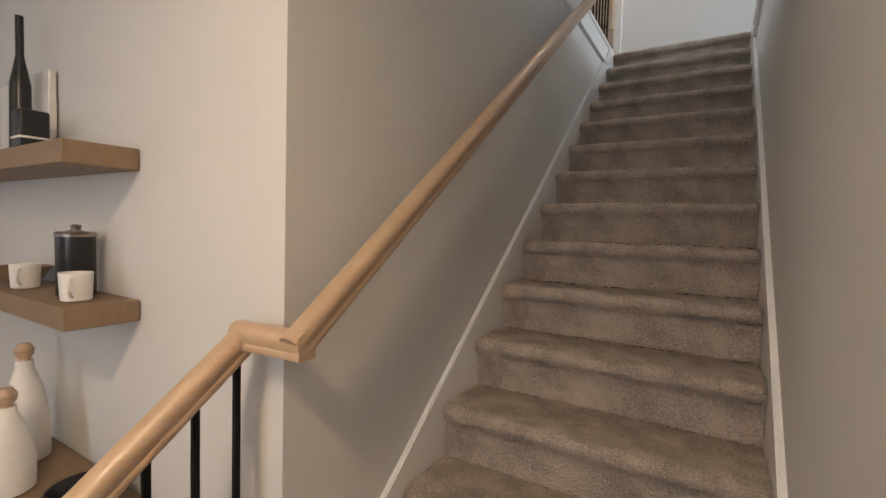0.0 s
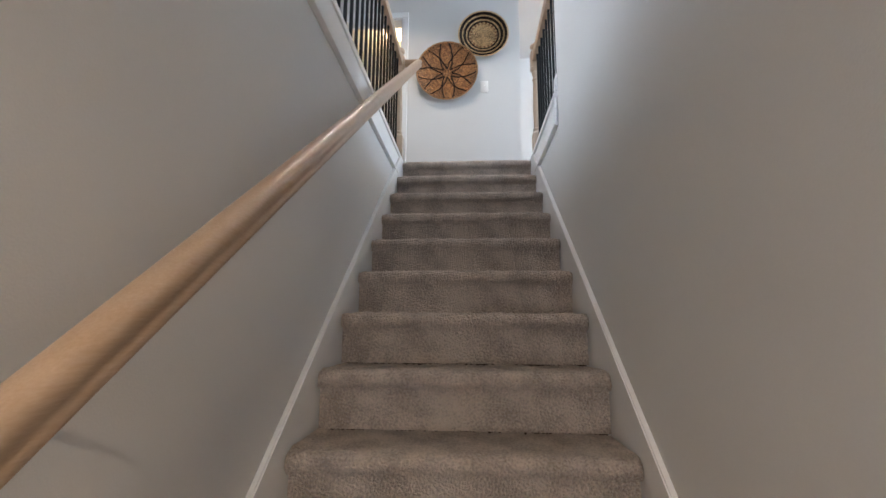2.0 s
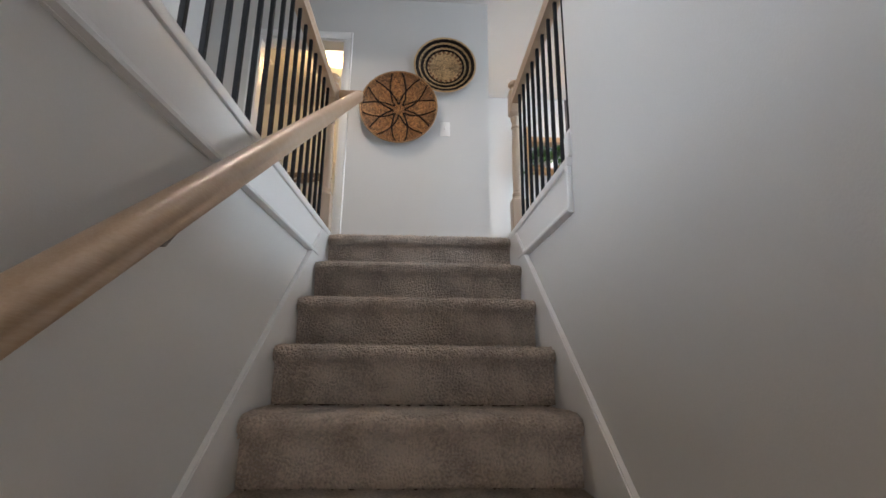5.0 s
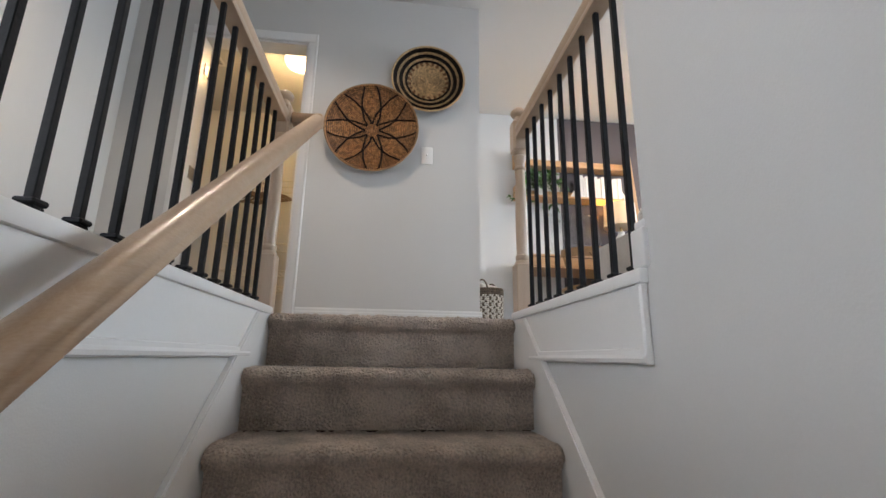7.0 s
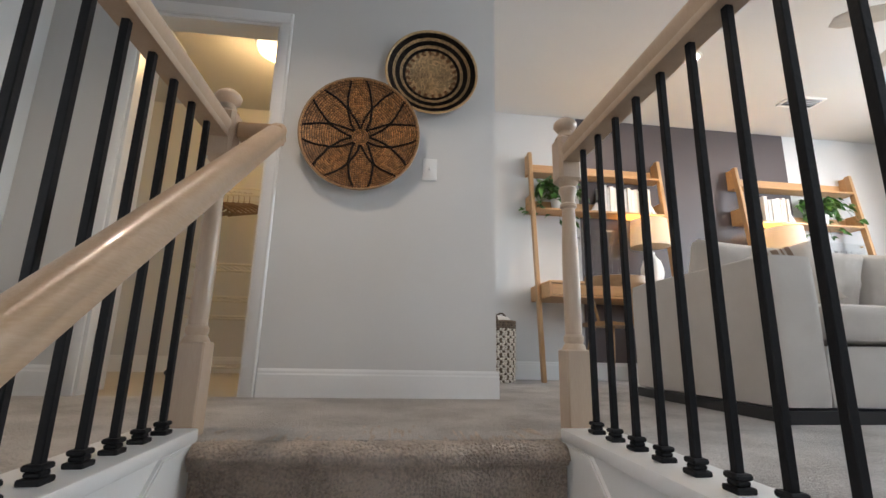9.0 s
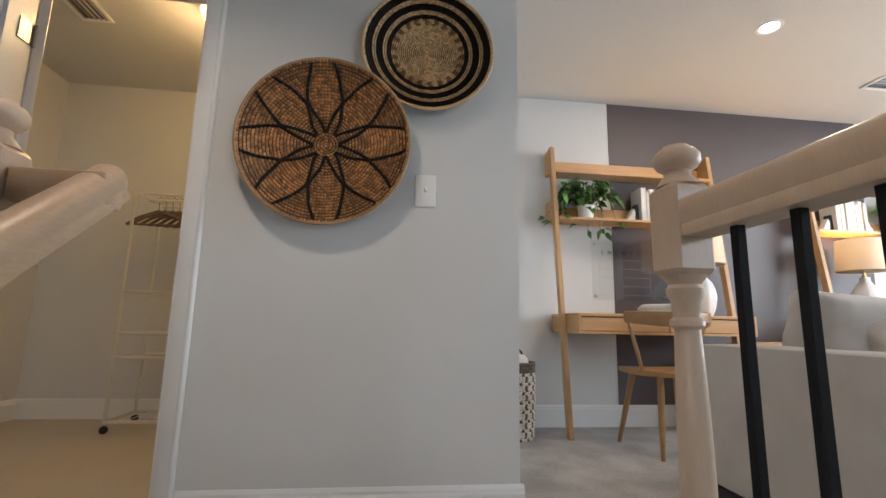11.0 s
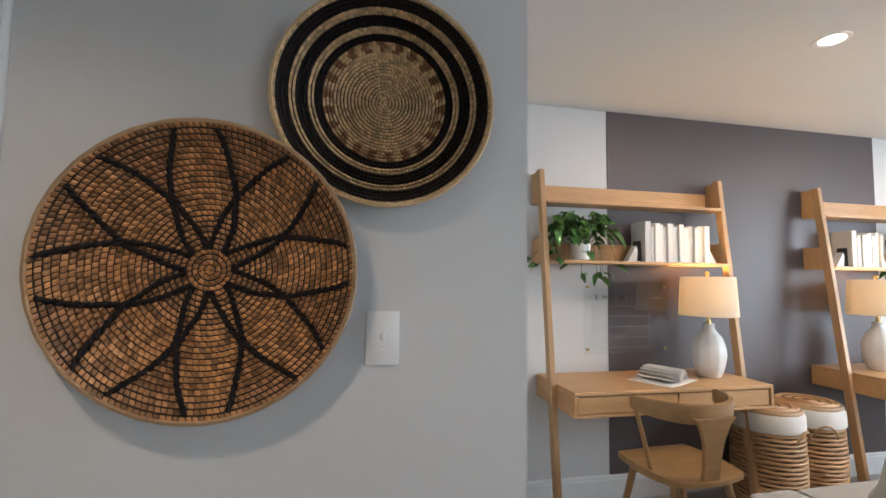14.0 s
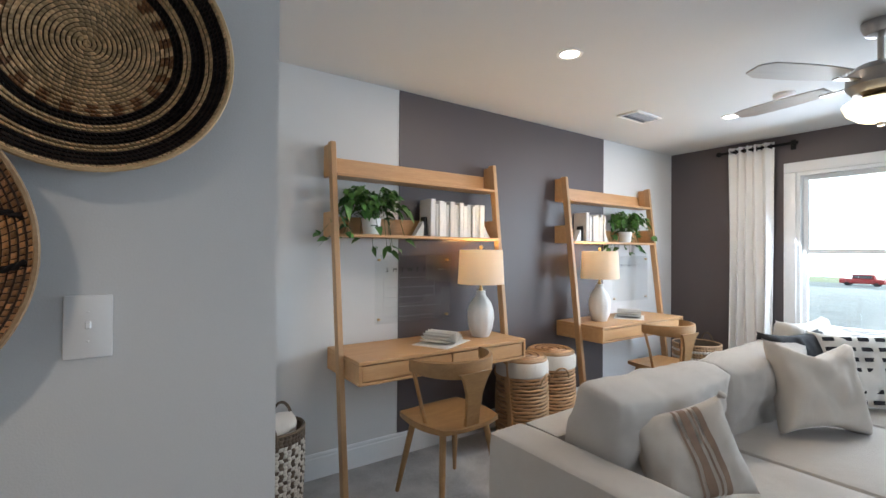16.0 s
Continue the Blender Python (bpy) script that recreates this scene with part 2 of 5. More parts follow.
M_GROUND = mat("ground_grass", (0.14, 0.19, 0.08), 0.95, dark=(0.20, 0.15, 0.09), scale=0.3, amount=0.5, bump=0.4, bscale=8)
M_DIRT = mat("building_dirt", (0.42, 0.24, 0.14), 0.95, dark=(0.34, 0.20, 0.12), scale=0.5, bump=0.4, bscale=8)
M_ROAD = mat("asphalt", (0.16, 0.16, 0.16), 0.9, dark=(0.13, 0.13, 0.13), scale=1, bump=0.3, bscale=20)
M_FENCE = mat("fence_grey", (0.20, 0.20, 0.21), 0.8)
M_RED = mat("red_paint", (0.45, 0.05, 0.05), 0.35)
M_WHITEP = mat("white_vehicle_paint", (0.75, 0.75, 0.76), 0.3)
M_TYRE = mat("tyre", (0.02, 0.02, 0.02), 0.8)


# ---- mesh helpers ----
def box(bm, x0, y0, z0, x1, y1, z1, bevel=0.0, seg=1, m=None):
    vs = bmesh.ops.create_cube(bm, size=1)["verts"]
    bmesh.ops.scale(bm, vec=(x1 - x0, y1 - y0, z1 - z0), verts=vs)
    bmesh.ops.translate(bm, vec=((x0 + x1) / 2, (y0 + y1) / 2, (z0 + z1) / 2), verts=vs)
    if bevel:
        es = list({e for v in vs for e in v.link_edges})
        r = bmesh.ops.bevel(bm, geom=es, offset=bevel, segments=seg, affect='EDGES', profile=0.5)
        vs = list({v for f in r["faces"] for v in f.verts} | {v for v in vs if v.is_valid})
    if m is not None:
        bmesh.ops.transform(bm, matrix=m, verts=vs)
    return bm


def bx(*a, **k):
    return box(bmesh.new(), *a, **k)


def tube(pts, radius, sides=8, taper=None, bm=None, closed=False, flat=1.0):
    """A round bar along points."""
    bm = bm or bmesh.new()
    pts = [Vector(p) for p in pts]
    rings = []
    n = len(pts)
    for i, p in enumerate(pts):
        a = pts[i - 1] if (i or closed) else p
        b = pts[(i + 1) % n] if (i < n - 1 or closed) else p
        d = (b - a).normalized()
        side = d.cross(Vector((0, 0, 1)))
        side = side.normalized() if side.length > 1e-3 else Vector((1, 0, 0))
        up = side.cross(d).normalized()
        r = radius if taper is None else radius * taper[i]
        rings.append([bm.verts.new(p + side * math.cos(2 * math.pi * j / sides) * r + up * math.sin(2 * math.pi * j / sides) * r * flat) for j in range(sides)])
    for i in range(n if closed else n - 1):
        q, w = rings[i], rings[(i + 1) % n]
        for j in range(sides):
            bm.faces.new((q[j], q[(j + 1) % sides], w[(j + 1) % sides], w[j]))
    if not closed:
        bm.faces.new(rings[0][::-1])
        bm.faces.new(rings[-1])
    return bm


def sweep(profile, pts, bm=None):
    """A profile of (side, up) swept along points, kept upright."""
    bm = bm or bmesh.new()
    pts = [Vector(p) for p in pts]
    rings = []
    for i, p in enumerate(pts):
        a, b = pts[max(0, i - 1)], pts[min(len(pts) - 1, i + 1)]
        d = (b - a).normalized()
        side = d.cross(Vector((0, 0, 1))).normalized()
        up = side.cross(d).normalized()
        rings.append([bm.verts.new(p + side * s + up * u) for s, u in profile])
    n = len(profile)
    for q, w in zip(rings, rings[1:]):
        for j in range(n):
            bm.faces.new((q[j], q[(j + 1) % n], w[(j + 1) % n], w[j]))
    bm.faces.new(rings[0][::-1])
    bm.faces.new(rings[-1])
    return bm


def lathe(profile, sides=24, bm=None, centre=(0, 0, 0), wobble=0.0, facets=0):
    bm = bm or bmesh.new()
    c = Vector(centre)
    rings = []
    for r, z in profile:
        ring = []
        for j in range(sides):
            a = 2 * math.pi * j / sides
            k = 1 + (wobble * math.cos(facets * a) if facets else 0)
            ring.append(bm.verts.new(c + Vector((r * k * math.cos(a), r * k * math.sin(a), z))))
        rings.append(ring)
    for q, w in zip(rings, rings[1:]):
        for j in range(sides):
            bm.faces.new((q[j], q[(j + 1) % sides], w[(j + 1) % sides], w[j]))
    if profile[0][0] > 1e-4:
        bm.faces.new(rings[0][::-1])
    if profile[-1][0] > 1e-4:
        bm.faces.new(rings[-1])
    return bm


def cushion(w, d, h, n=18, puff=1.0, wrinkle=0.006, seed=1, pinch=0.0, bm=None):
    """A stuffed cushion: w wide (x), h high (z), d thick (y) in its middle."""
    bm = bm or bmesh.new()
    grid = {}
    for s in (1, -1):
        for i in range(n + 1):
            for j in range(n + 1):
                u, v = 2 * i / n - 1, 2 * j / n - 1
                edge = max(0.0, (1 - abs(u) ** 3.2) * (1 - abs(v) ** 3.2)) ** (0.42 * puff)
                k = 1 - pinch * (1 - abs(u) ** 2) * abs(v) ** 4
                k2 = 1 - pinch * (1 - abs(v) ** 2) * abs(u) ** 4
                x, z = u * w / 2 * k2, v * h / 2 * k
                f = noise.noise(Vector((x * 7 + seed * 3.1, z * 7, s * 2.0 + seed))) * wrinkle * 2 + noise.noise(Vector((x * 22, z * 15 + seed, s))) * wrinkle
                if (i in (0, n) or j in (0, n)) and s == -1:
                    grid[s, i, j] = grid[1, i, j]
                else:
                    grid[s, i, j] = bm.verts.new((x, s * (0.004 + d / 2 * edge) + f * edge, z))
        for i in range(n):
            for j in range(n):
                q = [grid[s, i, j], grid[s, i + 1, j], grid[s, i + 1, j + 1], grid[s, i, j + 1]]
                bm.faces.new(q if s == -1 else q[::-1])
    return bm


def link(name, bm, materials, smooth=0.6):
    bmesh.ops.recalc_face_normals(bm, faces=bm.faces)
    me = bpy.data.meshes.new(name)
    if smooth:
        for f in bm.faces:
            f.smooth = True
        for e in bm.edges:
            e.smooth = e.calc_face_angle(0) < smooth
    bm.to_mesh(me)
    bm.free()
    for m in (materials if isinstance(materials, (list, tuple)) else [materials]):
        me.materials.append(m)
    return new(name, me)


def part(name, bm, material, parent, label="", at=None, smooth=0.6):
    ob = link(name, bm, material, smooth)
    ob.parent = parent
    if at is not None:
        ob.matrix_basis = at
    return tagged(ob, label)


def thing(name, label, category, at=None, group="", kind=""):
    ob = new(name)
    ob.empty_display_size = 0.1
    if at is not None:
        ob.matrix_basis = at
    return tagged(ob, label, category, group, kind)


def solid(name, bm, material, label, category, at=None, group="", kind="", smooth=0.6):
    ob = link(name, bm, material, smooth)
    if at is not None:
        ob.matrix_basis = at
    return tagged(ob, label, category, group, kind)


def structure(name, boxes, material, label, category="wall"):
    bm = bmesh.new()
    for b in boxes:
        box(bm, *b)
    return solid(name, bm, material, label, category, kind="structure", smooth=0)


# ---- shell ----
T = 0.12
structure("floor_lower", [(-3.6, -3.0, -0.2, XR, 0.86, 0.0)], mat("lower_floor_wood", (0.30, 0.22, 0.15), 0.45, scale=3, stretch=(12, 1, 12)), "wood floor at the foot of the stairs", "floor")
structure("floor_hall", [(XH, 1.4, F - 0.28, XL - T, YB, F), (XL - T, 4.31, F - 0.28, XR + T, YB, F)], M_CARPET_UP, "beige-grey carpet of the upper hall", "floor")
structure("floor_loft", [(XR + T, 0.6, F - 0.28, XW, YB, F), (0.555, YB, F - 0.28, XW, YD, F)], M_CARPET_UP, "grey loft carpet with vacuum tracks", "floor")
structure("floor_closet", [(-2.45, YB, F - 0.28, 0.43, 7.15, F)], M_VINYL, "pale vinyl floor of the closet", "floor")
structure("ceiling_upper", [(-2.6, 0.5, CEIL, XW + 0.2, 7.3, CEIL + 0.15)], M_CEIL, "white painted upper ceiling", "ceiling")
structure("ceiling_lower", [(-3.6, -3.0, 2.6, XR, 1.3, 2.68)], M_CEIL, "white painted lower ceiling", "ceiling")
structure("wall_stair_right", [(XR, -3.0, -0.2, XR + T, 3.292, CEIL), (XR, 3.292, -0.2, XR + T, 4.31, F - 0.004)], M_WALL, "light grey painted stairwell wall")
structure("wall_stair_left", [(XL - T, 0.86, -0.2, XL, 1.4, CEIL), (XL - T, 1.4, -0.2, XL, 4.31, F - 0.004)], M_WALL, "light grey painted stairwell wall below the balustrade")
structure("wall_kitchen", [(-3.6, 0.86, -0.2, XL - T, 0.98, 2.6)], M_WALL, "warm lit wall beside the stairs")
structure("wall_lower_back", [(-3.72, -3.12, -0.2, XR + T, -3.0, 2.68)], M_WALL, "plain wall behind the stairs")
structure("wall_lower_left", [(-3.72, -3.0, -0.2, -3.6, 0.98, 2.68)], M_WALL, "plain kitchen side wall")
structure("wall_header", [(XH - T, 1.3, 2.68, XR, 1.4, CEIL)], M_WALL, "wall over the foot of the stairs")
structure("wall_hall_left", [(XH - T, 1.4, F - 0.28, XH, YB + T, CEIL)], M_WALL, "light grey hall side wall")
structure("wall_basket", [(-0.685, YB, F - 0.28, 0.555, YB + T, CEIL), (-1.42, YB, 4.99, -0.685, YB + T, CEIL), (XH, YB, F - 0.28, -1.42, YB + T, CEIL)], M_WALL, "light grey hall wall with a closet doorway")
structure("wall_closet_side", [(0.435, YB + T, F - 0.28, 0.555, 7.15, CEIL)], M_WALL, "light grey wall between closet and loft")
structure("wall_closet_back", [(-2.57, 7.15, F - 0.28, 0.555, 7.27, CEIL)], M_WALL, "cream lit closet back wall")
structure("wall_closet_left", [(-2.57, YB + T, F - 0.28, -2.45, 7.15, CEIL)], M_WALL, "cream lit closet side wall")
structure("wall_desk", [(0.555, YD, F - 0.28, XW + T, YD + T, CEIL)], M_WALL, "light grey loft wall behind the desks")
structure("wall_panel_charcoal", [(1.728, YD - 0.004, F + 0.14, 3.96, YD, CEIL - 0.001)], M_DARK, "broad charcoal painted band on the wall")
WY0, WY1, WZ0, WZ1 = 3.95, 5.68, F + 0.68, 5.07
structure("wall_window", [(XW, WY1, F - 0.28, XW + T, YD, CEIL), (XW, 0.6, F - 0.28, XW + T, WY0, CEIL), (XW, WY0, F - 0.28, XW + T, WY1, WZ0), (XW, WY0, WZ1, XW + T, WY1, CEIL)], M_DARK, "charcoal painted wall with the window")
structure("wall_loft_back", [(XR, 0.48, F - 0.28, XW + T, 0.6, CEIL)], M_WALL, "plain loft wall")


def baseboard(name, runs, h=0.135):
    """Skirting along straight runs: (x0, y0, x1, y1, nx, ny) with the room's side as normal."""
    bm = bmesh.new()
    for x0, y0, x1, y1, nx, ny in runs:
        prof = [(0, 0), (0.014, 0), (0.014, h - 0.03), (0.010, h - 0.022), (0.010, h - 0.012), (0.005, h), (0, h)]
        a = [bm.verts.new((x0 + nx * s, y0 + ny * s, F + u)) for s, u in prof]
        b = [bm.verts.new((x1 + nx * s, y1 + ny * s, F + u)) for s, u in prof]
        n = len(prof)
        for j in range(n):
            bm.faces.new((a[j], a[(j + 1) % n], b[(j + 1) % n], b[j]))
        bm.faces.new(a)
        bm.faces.new(b[::-1])
    return solid(name, bm, M_TRIM, "white moulded baseboard", "baseboard", kind="structure", smooth=0.3)


baseboard("baseboard_hall", [(-0.62, YB, 0.569, YB, 0, -1), (XH, YB, -1.487, YB, 0, -1), (XH, 1.4, XH, YB - 0.014, 1, 0)])
baseboard("baseboard_corner", [(0.555, YB, 0.555, YD - 0.014, 1, 0)])
baseboard("baseboard_loft", [(0.555, YD, XW, YD, 0, -1), (XW, 0.6, XW, YD - 0.014, -1, 0)], 0.15)
baseboard("baseboard_closet", [(-2.45, 7.15, 0.435, 7.15, 0, -1), (-2.45, 5.5, -2.45, 7.136, 1, 0)])

# ---- staircase ----
stairs = thing("staircase", "straight carpeted staircase with white skirt boards", "staircase", kind="structure")
SX0, SX1 = XL + 0.022, XR - 0.022


def step_mesh(width, seed):
    """One carpeted step: riser below a rounded, overhanging nosing, and its tread."""
    prof = [(0.040, -R)]
    prof += [(0.040, -R + 0.006), (0.039, -0.062), (0.028, -0.056)]
    for i in range(9):
        a = -math.pi / 2 - math.pi * i / 8
        prof.append((0.026 + 0.028 * math.cos(a), -0.028 + 0.028 * math.sin(a)))
    prof += [(0.06, 0.0), (0.12, -0.001), (0.20, -0.002), (RUN + 0.055, -0.003)]
    bm = bmesh.new()
    n = 200
    cols = []
    for i in range(n + 1):
        u = i / n
        x = (u - 0.5) * width
        col = []
        for k, (y, z) in enumerate(prof):
            wob = 0.005 * noise.noise(Vector((x * 9, k * 0.7, seed))) + 0.006 * noise.noise(Vector((x * 60, k * 1.3, seed))) + 0.004 * noise.noise(Vector((x * 140, k * 2.3, seed)))
            roll = 0.012 * math.exp(-min(u, 1 - u) * width / 0.025) if 3 <= k <= 12 else 0
            col.append(bm.verts.new((x, y + (wob if k > 1 else 0) + roll, z + (wob if k > 3 else 0) - roll * 0.5)))
        cols.append(col)
    for a, b in zip(cols, cols[1:]):
        for k in range(len(prof) - 1):
            bm.faces.new((a[k], a[k + 1], b[k + 1], b[k]))
    return bm


for k in range(15):
    part("carpeted_step", step_mesh(SX1 - SX0, k), M_CARPET, stairs, at=Matrix.Translation(((SX0 + SX1) / 2, 4.23 - RUN * k, F - R * k)), smooth=1.2)
bm = bmesh.new()
for k in range(1, 15):
    box(bm, SX0 + 0.002, 4.24 - RUN * k + 0.06, -0.1, SX1 - 0.002, 4.24 - RUN * (k - 1) + 0.07, F - R * k - 0.012)
part("stair_carcass", bm, M_GAP_SHADE, stairs, smooth=0)
for x0, x1 in ((XL, XL + 0.02), (XR - 0.02, XR)):
    bm = bmesh.new()
    lo, hi = 0.55, 4.32
    zt = lambda y: F + 0.075 - (4.23 - y) * R / RUN
    pts = [(lo, zt(lo) - 0.42), (lo, zt(lo)), (4.13, zt(4.13)), (hi, F + 0.0), (hi, F - 0.38)]
    a = [bm.verts.new((x0, y, z)) for y, z in pts]
    b = [bm.verts.new((x1, y, z)) for y, z in pts]
    for j in range(5):
        bm.faces.new((a[j], a[(j + 1) % 5], b[(j + 1) % 5], b[j]))
    bm.faces.new(a)
    bm.faces.new(b[::-1])
    bmesh.ops.bevel(bm, geom=[e for e in bm.edges if e.is_boundary is False and abs(e.verts[0].co.x - e.verts[1].co.x) < 1e-5], offset=0.004, segments=2, affect='EDGES')
    part("skirt_board", bm, M_TRIM, stairs, "white painted skirt board", smooth=0.5)

# ---- handrails and balustrades ----
HALF = [(0.0, -0.034), (0.027, -0.034), (0.029, -0.030), (0.029, -0.018), (0.0275, -0.014), (0.030, -0.006), (0.0325, 0.004), (0.033, 0.013), (0.031, 0.021), (0.026, 0.028), (0.018, 0.033), (0.009, 0.0355)]
RAIL = HALF + [(0.0, 0.036)] + [(-s_, u_) for s_, u_ in HALF[:0:-1]]
hr = thing("stair_handrail", "light maple handrail on the stairwell wall", "handrail")
hz = lambda y: 3.93 - 0.747 * (4.42 - y) - 0.038
GRIP = [(s_ * 0.82, u_ * 0.84) for s_, u_ in RAIL]
part("rail", sweep(GRIP, [(-0.39, 0.785, hz(0.785)), (-0.39, 2.6, hz(2.6)), (-0.39, 4.388, hz(4.388))]), M_MAPLE, hr, smooth=0.8)
part("rail_return", bx(-0.50, 4.335, hz(4.36) - 0.028, -0.366, 4.387, hz(4.36) + 0.024, 0.006, 2), M_MAPLE, hr)
part("rail_bend", sweep(GRIP, [(-0.366, 0.805, hz(0.79)), (-0.46, 0.80, hz(0.79)), (-0.572, 0.79, hz(0.79))]), M_MAPLE, hr)
part("lower_rail", sweep(GRIP, [(-0.555, 0.812, hz(0.80)), (-0.555, 0.30, hz(0.29)), (-0.555, -0.25, hz(-0.26))]), M_MAPLE, hr)
for y in (1.5, 2.7, 3.9):
    part("bracket", tube([(XL, y, hz(y) - 0.09), (-0.43, y, hz(y) - 0.09), (-0.39, y, hz(y) - 0.03)], 0.007), M_STEEL, hr, "nickel wall bracket")
for y in (0.775, 0.683, 0.59, 0.498, 0.405, 0.313):
    zt_ = hz(y) - 0.03
    part("baluster", bx(-0.562, y - 0.007, 0.0, -0.548, y + 0.007, zt_, 0.002), M_IRON, hr, "square black iron baluster")


def newel_mesh():
    """A turned newel post with square blocks, a ring, and a button cap, 1.02 high."""
    bm = bmesh.new()
    box(bm, -0.038, -0.038, 0, 0.038, 0.038, 0.25, 0.004)
    lathe([(0.037, 0.25), (0.032, 0.262), (0.027, 0.268), (0.031, 0.278), (0.031, 0.288), (0.025, 0.296), (0.026, 0.34), (0.027, 0.45), (0.025, 0.58), (0.021, 0.685), (0.020, 0.70), (0.027, 0.706), (0.027, 0.714), (0.021, 0.720), (0.023, 0.745), (0.029, 0.757), (0.030, 0.768), (0.024, 0.776)], 24, bm)
    box(bm, -0.038, -0.038, 0.79, 0.038, 0.038, 0.95, 0.010)
    lathe([(0.024, 0.774), (0.036, 0.79)], 24, bm)
    lathe([(0.036, 0.948), (0.030, 0.958), (0.023, 0.967), (0.022, 0.976), (0.034, 0.984), (0.039, 0.993), (0.039, 1.004), (0.033, 1.013), (0.025, 1.017), (0.022, 1.022), (0.0, 1.024)], 24, bm)
    return bm


def baluster_parts(parent, x, y, z0, z1, template):
    bar = part("baluster", bx(-0.0075, -0.0075, 0, 0.0075, 0.0075, z1 - z0, 0.0015), M_IRON, parent, "square black iron baluster", at=Matrix.Translation((x, y, z0)))
    bm = bmesh.new()
    box(bm, -0.018, -0.018, 0, 0.018, 0.018, 0.010, 0.002)
    box(bm, -0.013, -0.013, 0.010, 0.013, 0.013, 0.020, 0.003)
    box(bm, -0.016, -0.016, 0.020, 0.016, 0.016, 0.030, 0.003)
    part("shoe", bm, M_IRON, bar)


def balustrade(name, x, y0, side, label):
    t = thing(name, label, "balustrade")
    zc = F + 0.03
    lo, hi = (x - 0.075, x + 0.075)
    inner = XL if side < 0 else XR
    bm = bmesh.new()
    c0, c1 = (inner - T - 0.012, inner + 0.018) if side < 0 else (inner - 0.018, inner + T + 0.012)
    box(bm, c0, y0, F - 0.002, c1, 4.315, zc, 0.005, 2)
    part("cap_board", bm, M_TRIM, t, "white painted cap board")
    s = 1 if side < 0 else -1
    bm = bmesh.new()
    box(bm, *sorted((inner, inner + s * 0.008))[:1], y0 + 0.004, F - 0.165, sorted((inner, inner + s * 0.008))[1], 4.30, F - 0.002)
    part("apron", bm, M_TRIM, t, "white painted apron board", smooth=0)
    prof = [(0, 0), (0.018, 0.004), (0.020, 0.012), (0.014, 0.020), (0.012, 0.030), (0, 0.034)]
    bm = bmesh.new()
    yend = 4.06
    ends = []
    for y in (y0, yend):
        ends.append([bm.verts.new((inner + s * (0.004 + d), y, F - 0.165 + u)) for d, u in prof])
    for j in range(len(prof)):
        k = (j + 1) % len(prof)
        bm.faces.new((ends[0][j], ends[0][k], ends[1][k], ends[1][j]))
    bm.faces.new(ends[0])
    bm.faces.new(ends[1][::-1])
    part("apron_moulding", bm, M_TRIM, t, "white lower moulding", smooth=0.4)
    part("newel_post", newel_mesh(), M_NEWEL, t, "turned blond newel post with a button cap", at=Matrix.Translation((x, 4.352, F)))
    part("rail", sweep(RAIL, [(x, y0 + 0.02, F + 0.885), (x, 4.31, F + 0.885)]), M_NEWEL, t, "level maple guard rail")
    y = 4.225
    while y > y0 + 0.08:
        baluster_parts(t, x, y, zc, F + 0.856, None)
        y -= 0.1
    return t


bl = balustrade("balustrade_left", -0.54, 1.41, -1, "guard rail with black iron balusters above the stairs")
br = balustrade("balustrade_right", 0.56, 3.294, 1, "guard rail with black iron balusters beside the loft")
bm = bmesh.new()
box(bm, XR - 0.012, 3.28, F + 0.03, XR + T + 0.01, 3.33, F + 0.115, 0.006, 2)
box(bm, XR - 0.004, 3.285, F + 0.115, XR + T, 3.325, F + 0.135, 0.006, 2)
part("wall_block", bm, M_TRIM, br, "white plinth block at the wall end")
part("wall_plate", bx(XR + 0.0, 3.289, F + 0.82, XR + T, 3.309, F + 0.95, 0.004), M_TRIM, br, "white rail rosette")
part("apron_end_moulding", bx(XR - 0.02, 3.294, F - 0.165, XR - 0.002, 3.317, F - 0.002, 0.004), M_TRIM, br)

# ---- hall: baskets, switch, doorway ----


